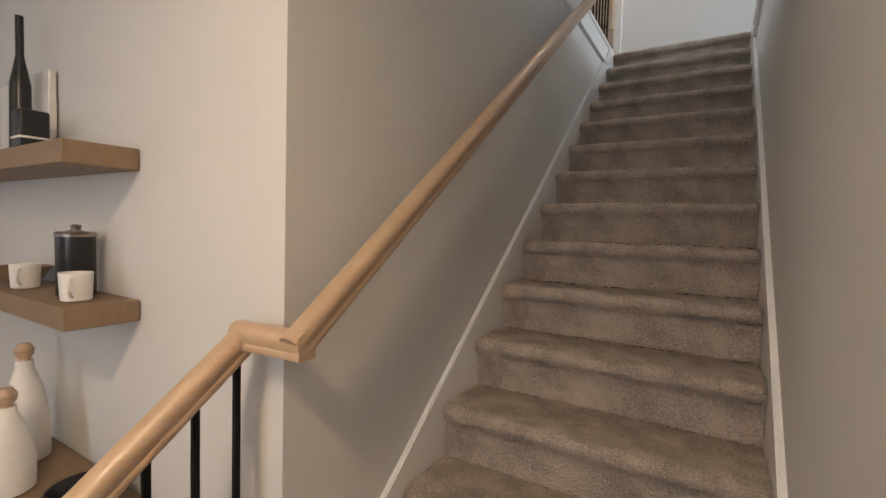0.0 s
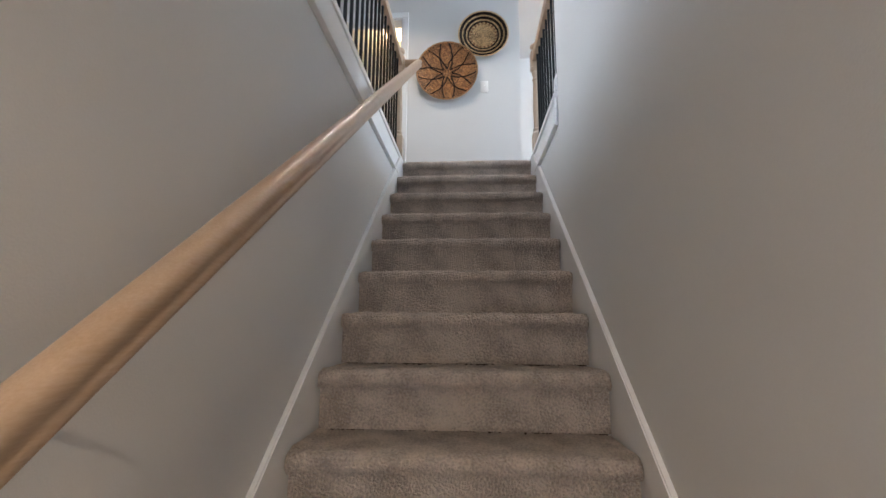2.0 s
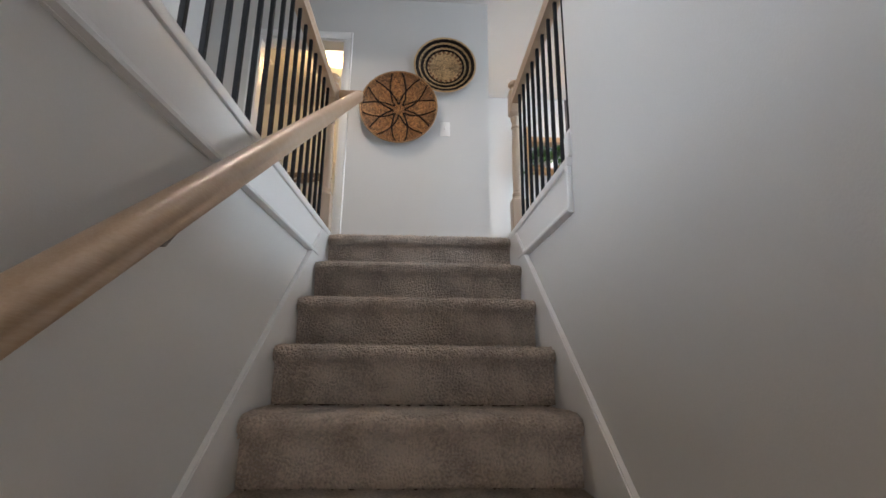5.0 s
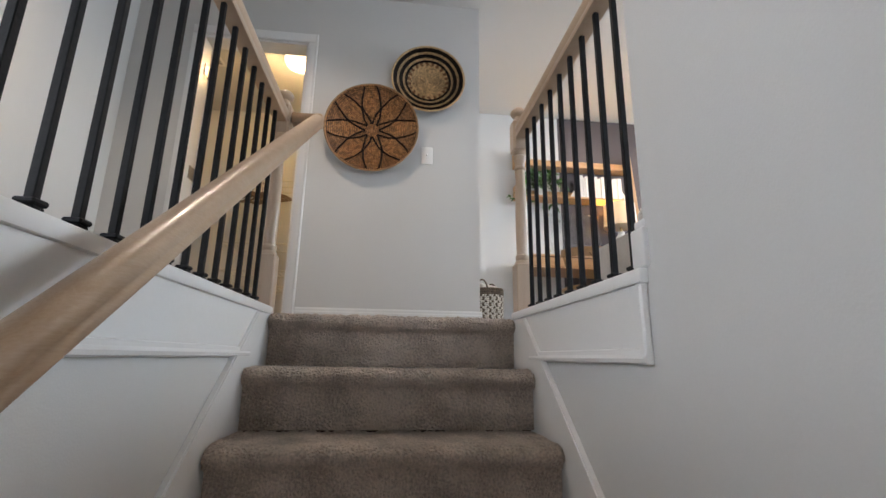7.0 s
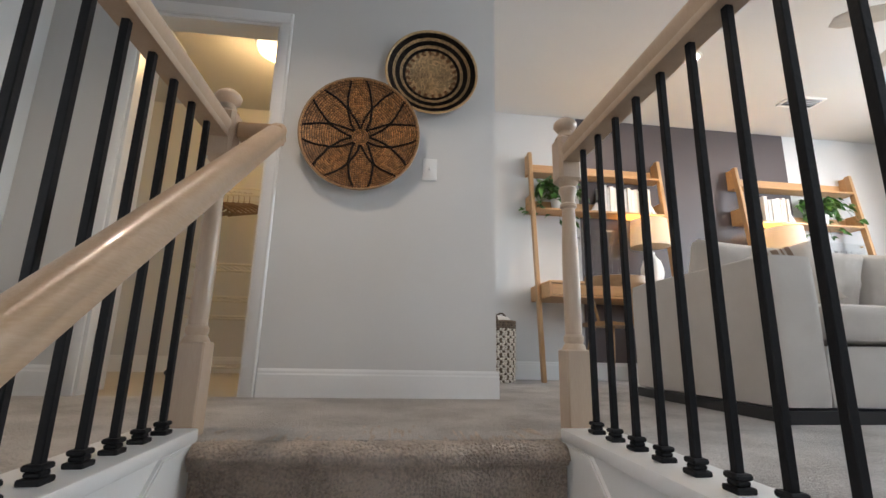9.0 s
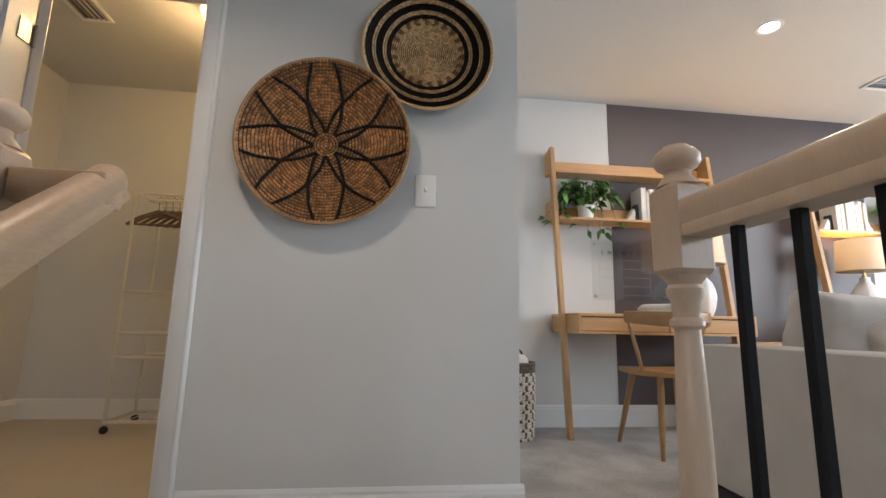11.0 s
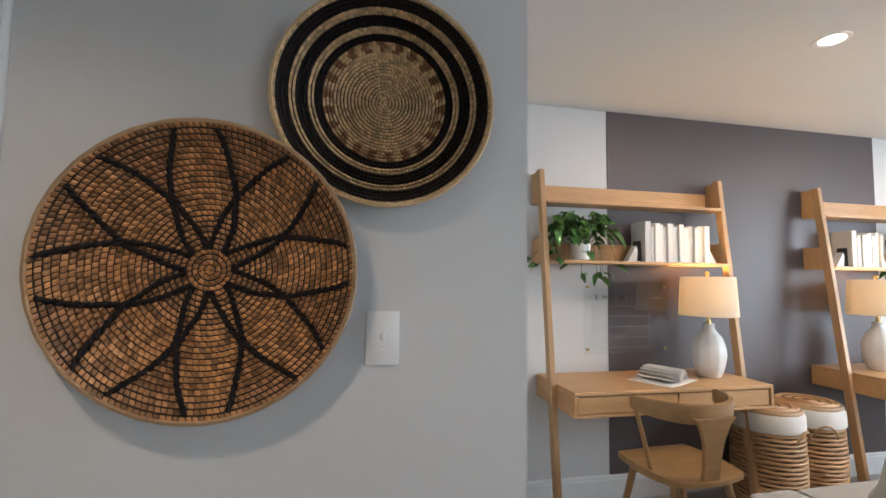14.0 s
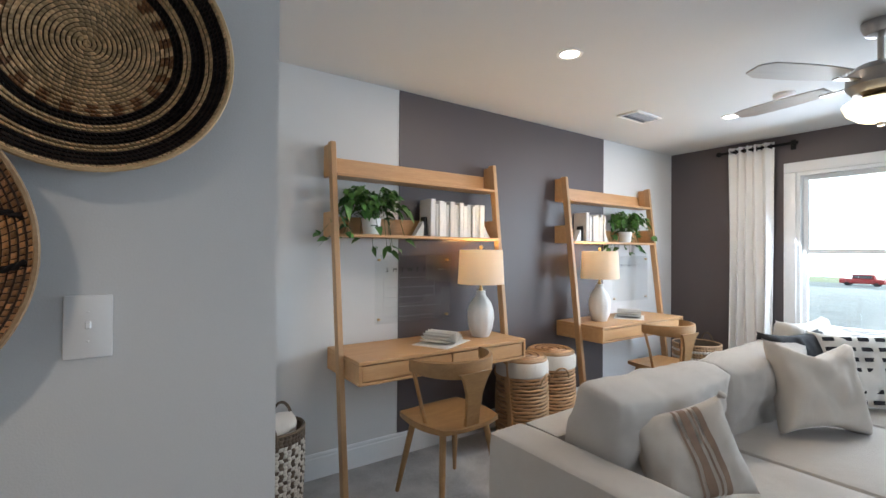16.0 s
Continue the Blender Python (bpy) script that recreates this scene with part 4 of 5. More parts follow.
def open_book(at, n=9):
    t = thing("open_book", "open white book with fanned pages lying on the desk", "book", at, "open books")
    part("cover", bx(-0.16, -0.125, 0, 0.16, 0.125, 0.004, 0.001), M_PAPER, t)
    for k in range(n):
        a = math.pi * (0.10 + 0.80 * k / (n - 1))
        bm = bmesh.new()
        rows = []
        for q in range(17):
            s = q / 16
            ang, rad = a + 0.17 * (1 - 2 * s), 0.100 * math.sin(math.pi * s) ** 0.5
            rows.append([bm.verts.new((rad * math.cos(ang) * 1.15, y, 0.006 + rad * math.sin(ang) * 0.72)) for y in (-0.10, 0.10)])
        for p, q in zip(rows, rows[1:]):
            bm.faces.new((p[0], p[1], q[1], q[0]))
        part("folded_page", bm, M_PAPER, t, smooth=2)
    return t


ob_ = open_book(D1 @ pose(0.66, -0.28, 0.785, 0, 0, 26))
copy_thing(ob_, D2 @ pose(0.70, -0.25, 0.785, 0, 0, 32))


def letter(ch, x, z, size, parent, mt):
    cu = bpy.data.curves.new("letter", 'FONT')
    cu.body, cu.size, cu.align_x, cu.extrude = ch, size, 'CENTER', 0.0004
    tmp = bpy.data.objects.new("letter", cu)
    me = bpy.data.meshes.new_from_object(tmp)
    bpy.data.objects.remove(tmp)
    me.materials.clear()
    me.materials.append(mt)
    o = new("letter", me)
    o.parent = parent
    o.matrix_basis = pose(x, -0.0065, z, 90, 0, 0)
    return o


def calendar(at):
    t = thing("wall_calendar", "clear acrylic weekly calendar with brass standoffs", "calendar", at, "acrylic calendars")
    W, H = 0.60, 0.45
    pane = part("panel", bx(0, -0.004, 0, W, 0, H, 0.001), M_ACRYL, t)
    pane.visible_shadow = False
    for x in (0.03, W - 0.03):
        for z in (0.03, H - 0.03):
            part("standoff", lathe([(0.008, -0.014), (0.008, 0.006), (0.006, 0.008), (0, 0.008)], 12), M_BRASS, t, "brass standoff", at=pose(x, -0.003, z, 90))
    for k, ch in enumerate("SMTWTFS"):
        letter(ch, 0.085 + 0.058 * k, H - 0.11, 0.042, t, M_INK)
    for r in range(5):
        part("line", bx(0.06, -0.0052, 0.04 + 0.065 * r, 0.46, -0.0045, 0.0415 + 0.065 * r), M_GREY_LINE_SHADE, t)
    for c in (0, 7):
        part("line", bx(0.06 + 0.057 * c, -0.0052, 0.04, 0.0612 + 0.057 * c, -0.0045, 0.30), M_GREY_LINE_SHADE, t)
    part("note_line", bx(0.49, -0.0052, H - 0.10, 0.55, -0.0045, H - 0.094), M_GREY_LINE_SHADE, t)
    return t


cal = calendar(Matrix.Translation((1.545, YD - 0.022, 3.85)))
copy_thing(cal, Matrix.Translation((4.09, YD - 0.018, 3.85)))


def tback_chair(at):
    """Solid wood chair with a saddle seat, T-shaped splat and a bent top rail; it faces +y."""
    t = thing("desk_chair", "oiled wood desk chair with T-shaped back and saddle seat", "chair", at, "desk chairs")
    n = 14
    bm = bmesh.new()
    tops, bots = [], []
    for s, store in ((0, tops), (1, bots)):
        for i in range(n + 1):
            row = []
            for j in range(n + 1):
                u, v = 2 * i / n - 1, 2 * j / n - 1
                x = 0.235 * u * (1 - 0.10 * v * v - 0.06 * (v < 0) * v * v)
                y = 0.215 * v * (1 - 0.12 * u * u)
                dip = -0.016 * (1 - u * u) * (1 - (v + 0.15) ** 2 if abs(v + 0.15) < 1 else 0) + 0.008 * abs(u) ** 3
                row.append(bm.verts.new((x, y, 0.452 + dip if s == 0 else 0.422 + 0.010 * (u * u + v * v) / 2)))
            store.append(row)
    for i in range(n):
        for j in range(n):
            bm.faces.new((tops[i][j], tops[i + 1][j], tops[i + 1][j + 1], tops[i][j + 1]))
            bm.faces.new((bots[i][j + 1], bots[i + 1][j + 1], bots[i + 1][j], bots[i][j]))
    for k in range(n):
        for a, b in (((k, 0), (k + 1, 0)), ((n, k), (n, k + 1)), ((n - k, n), (n - k - 1, n)), ((0, n - k), (0, n - k - 1))):
            bm.faces.new((tops[a[0]][a[1]], bots[a[0]][a[1]], bots[b[0]][b[1]], tops[b[0]][b[1]]))
    part("seat", bm, M_CHAIR, t)
    for sx in (-1, 1):
        for sy in (-1, 1):
            part("leg", tube([(sx * 0.15, sy * 0.13, 0.43), (sx * 0.185, sy * 0.17, 0.20), (sx * 0.215, sy * 0.205, 0.0)], 0.019, 10, taper=(1.0, 0.9, 0.62)), M_CHAIR, t)
    bm = bmesh.new()
    m = 20
    rings = []
    for k in range(m + 1):
        a = math.pi * (1.0 + k / m)
        x, y = 0.255 * math.cos(a), 0.02 + 0.235 * math.sin(a)
        c, s = math.cos(a), math.sin(a)
        hgt = 0.034 + 0.012 * abs(s)
        z = 0.765 - 0.015 * abs(s)
        th = 0.013
        rings.append([bm.verts.new((x + c * e * th, y + s * e * th, z + f * hgt)) for e, f in ((-1, -0.8), (0.6, -1), (1, 0), (0.8, 0.9), (-0.6, 1), (-1, 0.5))])
    for p, q in zip(rings, rings[1:]):
        for k in range(6):
            bm.faces.new((p[k], p[(k + 1) % 6], q[(k + 1) % 6], q[k]))
    bm.faces.new(rings[0])
    bm.faces.new(rings[-1][::-1])
    part("top_rail", bm, M_CHAIR, t, smooth=0.9)
    bm = bmesh.new()
    prof = [(0.045, 0.44, -0.185), (0.045, 0.52, -0.195), (0.055, 0.62, -0.208), (0.085, 0.70, -0.216), (0.115, 0.735, -0.222)]
    rows = [[bm.verts.new((sx * w, y + dy, z)) for sx, dy in ((-1, -0.010), (1, -0.010), (1, 0.010), (-1, 0.010))] for w, z, y in prof]
    for p, q in zip(rows, rows[1:]):
        for k in range(4):
            bm.faces.new((p[k], p[(k + 1) % 4], q[(k + 1) % 4], q[k]))
    bm.faces.new(rows[0][::-1])
    bm.faces.new(rows[-1])
    part("splat", bm, M_CHAIR, t)
    for sx in (-1, 1):
        part("arm_spindle", tube([(sx * 0.19, -0.03, 0.445), (sx * 0.225, -0.02, 0.60), (sx * 0.250, 0.005, 0.75)], 0.011, 8), M_CHAIR, t)
    return t


ch = tback_chair(pose(1.74, 6.235, F, 0, 0, 4))
copy_thing(ch, pose(3.92, 6.20, F, 0, 0, -4))


def hamper(at):
    t = thing("wicker_hamper", "tan coiled wicker hamper with linen liner and lid", "hamper", at, "wicker hampers")
    r = 0.178
    # wall behind the coils, coloured dark for the shade between them
    part("shaded_inner_wall", lathe([(r - 0.012, 0.0), (r - 0.006, 0.30), (r - 0.012, 0.56)], 32), M_WICKERD, t)
    for k in range(20):
        z = 0.012 + 0.0252 * k
        rr = r + 0.012 * math.sin(k / 19 * math.pi)
        part("coil", tube([(rr * math.cos(2 * math.pi * j / 36), rr * math.sin(2 * math.pi * j / 36), z + 0.0025 * math.sin(j * 1.7 + k * 2.3)) for j in range(36)], 0.0102, 6, closed=True), M_HAMPER, t, smooth=1.2)
    part("liner", lathe([(r + 0.012, 0.478), (r + 0.017, 0.484), (r + 0.016, 0.565), (r + 0.004, 0.585), (r - 0.01, 0.58)], 40, wobble=0.006, facets=13), M_LINEN, t, "white linen liner cuff")
    lid = part("lid", lathe([(r + 0.004, 0.582), (r + 0.008, 0.592), (r + 0.002, 0.604), (0, 0.606)], 40), M_WICKER, t, "coiled wicker lid")
    for k in range(9):
        rr = 0.018 + 0.0172 * k
        part("lid_coil", tube([(rr * math.cos(2 * math.pi * j / 36), rr * math.sin(2 * math.pi * j / 36), 0.606) for j in range(36)], 0.0085, 5, closed=True), M_HAMPER if k % 3 else M_RUST, lid, smooth=1.2)
    for s in (-1, 1):
        part("handle", tube([(0.06 * math.cos(a) * 1.0, s * (r + 0.018 + 0.02 * math.sin(a)), 0.43 + 0.075 * math.sin(a)) for a in [math.pi * q / 10 for q in range(11)]], 0.007, 6), M_WICKER, t)
    return t


hm = hamper(pose(2.645, 6.575, F, 0, 0, 12))
copy_thing(hm, pose(3.0, 6.615, F, 0, 0, -25))


def woven_bin(name, label, at, r, h, cell, mats, fn, handles):
    t = thing(name, label, "basket", at)
    # inside of the bin; shade between the strands is in its colour
    part("shaded_inner_wall", lathe([(r * 0.9, 0.0), (r * 0.97, h * 0.5), (r - 0.004, h), (r - 0.012, h), (r * 0.93, h * 0.5), (r * 0.86, 0.012), (0.0, 0.01)], 36), M_WICKERD, t)
    bm = bmesh.new()
    rows = int(h / cell)
    n = int(2 * math.pi * r / (cell * 1.15))
    for i in range(rows):
        z0, z1 = h * i / rows, h * (i + 1) / rows
        k = 0.92 + 0.09 * math.sin(math.pi * 0.62 * (i + 0.5) / rows)
        for j in range(n):
            a0, a1 = 2 * math.pi * (j + 0.5 * (i % 2)) / n, 2 * math.pi * (j + 0.92 + 0.5 * (i % 2)) / n
            sk = (a1 - a0) * (0.4 if i % 2 else -0.4)
            mi = fn(i, j, rows)
            lo = [bm.verts.new((r * k * math.cos(a), r * k * math.sin(a), z)) for a, z in ((a0, z0), (a1, z0), (a1 + sk, z1), (a0 + sk, z1))]
            am, dm = (a0 + a1 + sk) / 2, (a1 - a0) * 0.28
            hi = [bm.verts.new(((r * k + 0.006) * math.cos(a), (r * k + 0.006) * math.sin(a), z)) for a, z in ((am - dm, z0 + 0.3 * (z1 - z0)), (am + dm, z0 + 0.3 * (z1 - z0)), (am + dm, z1 - 0.3 * (z1 - z0)), (am - dm, z1 - 0.3 * (z1 - z0)))]
            for f in [bm.faces.new(hi)] + [bm.faces.new((lo[q], lo[(q + 1) % 4], hi[(q + 1) % 4], hi[q])) for q in range(4)]:
                f.material_index = mi
    tagged(part("weave", bm, mats, t, smooth=1.4), kind="stuff")
    part("rim", tube([(r * math.cos(2 * math.pi * j / 40), r * math.sin(2 * math.pi * j / 40), h) for j in range(40)], 0.009, 6, closed=True), mats[0], t)
    for s in ((-1, 1) if handles else ()):
        part("handle", tube([(s * r * 0.98, 0.055 * math.cos(a), h - 0.03 + 0.11 * math.sin(a)) for a in [math.pi * q / 12 for q in range(13)]], 0.008, 6), M_WICKERD, t, "dark looped handle")
    return t


M_WHITEW = mat("white_seagrass", (0.70, 0.66, 0.58), 0.7, dark=(0.58, 0.53, 0.46), scale=20, bump=0.15, per_island=0.15)
woven_bin("patterned_basket", "tall white and dark patterned woven basket with handles", pose(0.86, 6.56, F, 0, 0, 60), 0.15, 0.46, 0.018, [M_WICKERD, M_WHITEW], lambda i, j, n: 0 if i > n - 4 else (1 if (j + (i if (i // 3) % 2 else -i)) % 3 else 0), True)
thr = cushion(0.23, 0.16, 0.14, 12, wrinkle=0.02, seed=5)
solid("folded_throw", thr, M_LINEN, "cream throw stuffed in the patterned basket", "blanket", pose(0.86, 6.56, F + 0.445, 8, 4, 30))
woven_bin("striped_basket", "low tan woven basket with a white band", pose(4.80, 6.36, F, 0, 0, 0), 0.21, 0.50, 0.022, [M_WICKER, M_WHITEW], lambda i, j, n: 1 if i % 3 == 1 else 0, True)

# ---- sofa and pillows ----
sofa = thing("sofa", "light grey upholstered sofa with loose back cushions", "sofa")
SX, SE, SF, SB = 1.455, 4.75, 4.55, 5.57


def soft_box(x0, y0, z0, x1, y1, z1, r=0.03, seed=1):
    bm = bx(x0, y0, z0, x1, y1, z1)
    bmesh.ops.subdivide_edges(bm, edges=bm.edges, cuts=9, use_grid_fill=True)
    c = Vector(((x0 + x1) / 2, (y0 + y1) / 2, (z0 + z1) / 2))
    half = Vector(((x1 - x0) / 2, (y1 - y0) / 2, (z1 - z0) / 2))
    for v in bm.verts:
        d = v.co - c
        q = Vector([max(-half[i] + r, min(half[i] - r, d[i])) for i in range(3)])
        e = d - q
        if e.length > 1e-6:
            v.co = c + q + e.normalized() * r
        k = noise.noise(v.co * 5 + Vector((seed, 0, 0))) * 0.005
        v.co += (v.co - c).normalized() * k
    return bm


part("arm", soft_box(SX, SF, F + 0.05, SX + 0.20, SB, F + 0.64, 0.025, 1), M_SOFA, sofa)
part("arm", soft_box(SE - 0.20, SF, F + 0.05, SE, SB, F + 0.64, 0.025, 2), M_SOFA, sofa)
part("back", soft_box(SX + 0.2, SB - 0.20, F + 0.05, SE - 0.2, SB, F + 0.64, 0.025, 3), M_SOFA, sofa)
part("seat_base", soft_box(SX + 0.2, SF + 0.01, F + 0.05, SE - 0.2, SB - 0.2, F + 0.29, 0.02, 4), M_SOFA, sofa)
part("plinth", bx(SX + 0.004, SF + 0.004, F, SE - 0.004, SB - 0.004, F + 0.048), M_BLACKC, sofa, "black base rail")
cw = (SE - SX - 0.4) / 3
for k in range(3):
    x = SX + 0.2 + cw * k
    part("seat_cushion", soft_box(x + 0.004, SF - 0.01, F + 0.292, x + cw - 0.004, SB - 0.21, F + 0.455, 0.05, 6 + k), M_SOFA, sofa)
    bm = cushion(cw + 0.02, 0.27, 0.50, 34, 0.5, 0.016, 3 + k, pinch=0.04)
    part("back_cushion", bm, M_SOFA, sofa, at=pose(x + cw / 2, SB - 0.30, F + 0.60, 14, (2, -2, 1)[k], (1, -2, 2)[k]), smooth=2)


def pillow(name, label, at, size, mt, seed, pinch=0.15, chop=0.0):
    p = thing(name, label, "pillow", at)
    bm = cushion(size[0], size[1], size[2], 24, 1.0, 0.014, seed, pinch=pinch)
    for v in bm.verts:
        top = max(0.0, v.co.z / size[2] + 0.5)
        v.co.z -= chop * top ** 3 * math.exp(-(v.co.x / (0.28 * size[0])) ** 2)
    part("cover", bm, mt, p, smooth=2)
    return p


p1 = pillow("striped_pillow", "cream woven pillow with brown stripes and tassel corners", pose(1.96, 5.02, F + 0.625, -24, -12, -34), (0.40, 0.16, 0.35), M_PILLOW, 11)
for u, w in ((-0.02, 0.010), (0.012, 0.030), (0.042, 0.008), (0.068, 0.022)):
    bm = bmesh.new()
    rows = []
    for k in range(25):
        v = -0.96 + 1.92 * k / 24
        row = []
        for x in (u - w / 2, u, u + w / 2):
            uu = x / 0.20
            edge = max(0.0, (1 - abs(uu) ** 3.2) * (1 - abs(v) ** 3.2)) ** 0.42
            z = v * 0.175 * (1 - 0.15 * (1 - uu * uu) * abs(v) ** 4)
            f = noise.noise(Vector((x * 7 + 11 * 3.1, z * 7, -2.0 + 11))) * 0.024 + noise.noise(Vector((x * 22, z * 15 + 11, -1))) * 0.012
            row.append(bm.verts.new((x, -(0.008 + 0.080 * edge) + f * edge, z)))
        rows.append(row)
    for a, b in zip(rows, rows[1:]):
        for j in (0, 1):
            bm.faces.new((a[j], a[j + 1], b[j + 1], b[j]))
    part("stripe", bm, M_STRIPE, p1, "woven brown stripe")
for x in (-0.195, 0.195):
    part("corner_tassel", tube([(x, 0, 0.163), (x * 1.04, -0.01, 0.173), (x * 1.09, -0.02, 0.158)], 0.013, 7, taper=(0.5, 1.2, 0.8)), M_PILLOW, p1)
pillow("cream_pillow", "large plain cream throw pillow with pointed corners", pose(3.19, 4.98, F + 0.68, -18, 3, -30), (0.50, 0.20, 0.49), M_PILLOW, 17, 0.22, 0.07)
pillow("dark_pillow", "black throw pillow behind the others", pose(3.58, 5.17, F + 0.68, -16, 0, -20), (0.50, 0.16, 0.46), M_BLACKF, 19)
p4 = pillow("patterned_pillow", "white pillow with black dashes", pose(3.86, 4.95, F + 0.67, -18, 0, -40), (0.52, 0.17, 0.48), M_LINEN, 23)
for r in range(7):
    for c in range(5):
        u, v = -0.72 + 0.36 * c, -0.75 + 0.25 * r
        edge = ((1 - abs(u) ** 3.2) * (1 - abs(v) ** 3.2)) ** 0.42
        part("dash", bx(-0.03, -0.003, -0.012, 0.03, 0.003, 0.012, 0.002), M_BLACKF, p4, at=pose(u * 0.26, -(0.006 + 0.085 * edge), v * 0.24, -14 * v, 0, 14 * u))
pillow("light_pillow", "pale grey pillow leaning at the back", pose(3.95, 5.22, F + 0.70, -14, 0, -10), (0.55, 0.18, 0.50), M_LINEN, 29)

# ---- window, curtain, fan ----
win = tagged(new("window_1"), "white double-hung loft window with wide casing", "window", kind="structure")
bm = bmesh.new()
for y0, y1, z0, z1 in ((WY1 - 0.002, WY1 + 0.09, WZ0 - 0.02, WZ1 - 0.002), (WY0 - 0.09, WY0 + 0.002, WZ0 - 0.02, WZ1 - 0.002), (WY0 - 0.09, WY1 + 0.09, WZ1, WZ1 + 0.09)):
    box(bm, XW - 0.018, y0, z0, XW - 0.0005, y1, z1, 0.004, 2)
part("window_casing", bm, M_TRIM, win)
part("window_sill", bx(XW - 0.05, WY0 - 0.11, WZ0 - 0.045, XW + 0.04, WY1 + 0.11, WZ0 - 0.021, 0.005, 2), M_TRIM, win)
bm = bmesh.new()
for a in ((WY0, WY0 + 0.03, WZ0, WZ1), (WY1 - 0.03, WY1, WZ0, WZ1), (WY0 + 0.03, WY1 - 0.03, WZ1 - 0.03, WZ1), (WY0 + 0.03, WY1 - 0.03, WZ0, WZ0 + 0.03)):
    box(bm, XW + 0.002, a[0], a[2], XW + T - 0.002, a[1], a[3])
part("window_frame", bm, M_TRIM, win)
for z0, z1, x in ((WZ0 + 0.03, 4.375, XW + 0.045), (4.335, WZ1 - 0.03, XW + 0.078)):
    bm = bmesh.new()
    y0, y1 = WY0 + 0.03, WY1 - 0.03
    for a in ((y0, y0 + 0.04, z0, z1), (y1 - 0.04, y1, z0, z1), (y0 + 0.04, y1 - 0.04, z1 - 0.04, z1), (y0 + 0.04, y1 - 0.04, z0, z0 + 0.04)):
        box(bm, x, a[0], a[2], x + 0.03, a[1], a[3], 0.003)
    s = part("sash", bm, M_TRIM, win)
    g = part("pane", bx(x + 0.012, y0 + 0.041, z0 + 0.041, x + 0.016, y1 - 0.041, z1 - 0.041), M_PANE, s)
    g.visible_shadow = False

rod = thing("curtain_rod", "black metal curtain rod with end knobs", "curtain rod")
part("rod", tube([(XW - 0.09, 6.28, 5.325), (XW - 0.09, 5.64, 5.325)], 0.0125, 10), M_IRON, rod)
for y in (6.27, 5.65):
    part("finial", lathe([(0.0125, 0), (0.022, 0.008), (0.024, 0.03), (0.016, 0.042), (0, 0.045)], 12), M_IRON, rod, at=pose(XW - 0.09, y, 5.325, -90 if y > 5 else 90))
part("bracket", tube([(XW, 5.70, 5.325), (XW - 0.09, 5.70, 5.325)], 0.009), M_IRON, rod)
part("bracket_plate", bx(XW - 0.006, 5.68, 5.28, XW, 5.72, 5.37, 0.002), M_IRON, rod)
cur = thing("curtain", "white grommet-top curtain hanging in soft folds", "curtain")
bm = bmesh.new()
nz, ny = 24, 80
cols = []
for i in range(ny + 1):
    u = i / ny
    col = []
    for j in range(nz + 1):
        v = j / nz
        z = F + 0.03 + v * (5.365 - F - 0.03)
        amp = 0.032 + 0.012 * (1 - v)
        ph = u * 2 * math.pi * 5 + 0.35 * math.sin(v * 3 + u * 4)
        y = 5.825 + 0.37 * u + 0.008 * math.sin(v * 5 + u * 9) + 0.012 * math.sin(2 * ph)
        col.append(bm.verts.new((XW - 0.09 + amp * math.sin(ph), y, z)))
    cols.append(col)
for a, b in zip(cols, cols[1:]):
    for j in range(nz):
        bm.faces.new((a[j], a[j + 1], b[j + 1], b[j]))
cl_ = part("cloth", bm, M_CURTAIN, cur, smooth=2)
sol = cl_.modifiers.new("thickness", 'SOLIDIFY')
sol.thickness = 0.002
for k in range(10):
    part("grommet", tube([(0, 0.021 * math.cos(2 * math.pi * j / 16), 0.021 * math.sin(2 * math.pi * j / 16)) for j in range(16)], 0.004, 6, closed=True), M_IRON, cur, at=pose(XW - 0.09, 5.843 + 0.037 * k, 5.325, 0, 0, 90))

fan = thing("ceiling_fan", "brushed nickel ceiling fan with lit amber glass bowl", "ceiling fan", Matrix.Translation((3.13, 4.72, CEIL)))
part("canopy", lathe([(0.07, 0), (0.07, -0.02), (0.055, -0.06), (0.02, -0.075)], 28), M_STEEL, fan)
part("downrod", tube([(0, 0, -0.07), (0, 0, -0.20)], 0.013, 12), M_STEEL, fan)
part("motor", lathe([(0.03, -0.19), (0.09, -0.205), (0.125, -0.24), (0.128, -0.30), (0.10, -0.335), (0.06, -0.345)], 32), M_STEEL, fan)
part("light_collar", lathe([(0.06, -0.345), (0.095, -0.365), (0.10, -0.385)], 28), M_BRASS, fan)
bowl = part("bowl", lathe([(0.135, -0.375), (0.14, -0.385), (0.125, -0.425), (0.08, -0.46), (0.02, -0.475), (0.0, -0.475)], 32), M_BOWL, fan, "glowing amber glass bowl")
part("bowl_finial", lathe([(0.018, -0.473), (0.014, -0.49), (0, -0.495)], 12), M_STEEL, fan)
part("pull_chain", tube([(0.07, -0.05, -0.38), (0.07, -0.05, -0.66)], 0.002, 5), M_STEEL, fan)
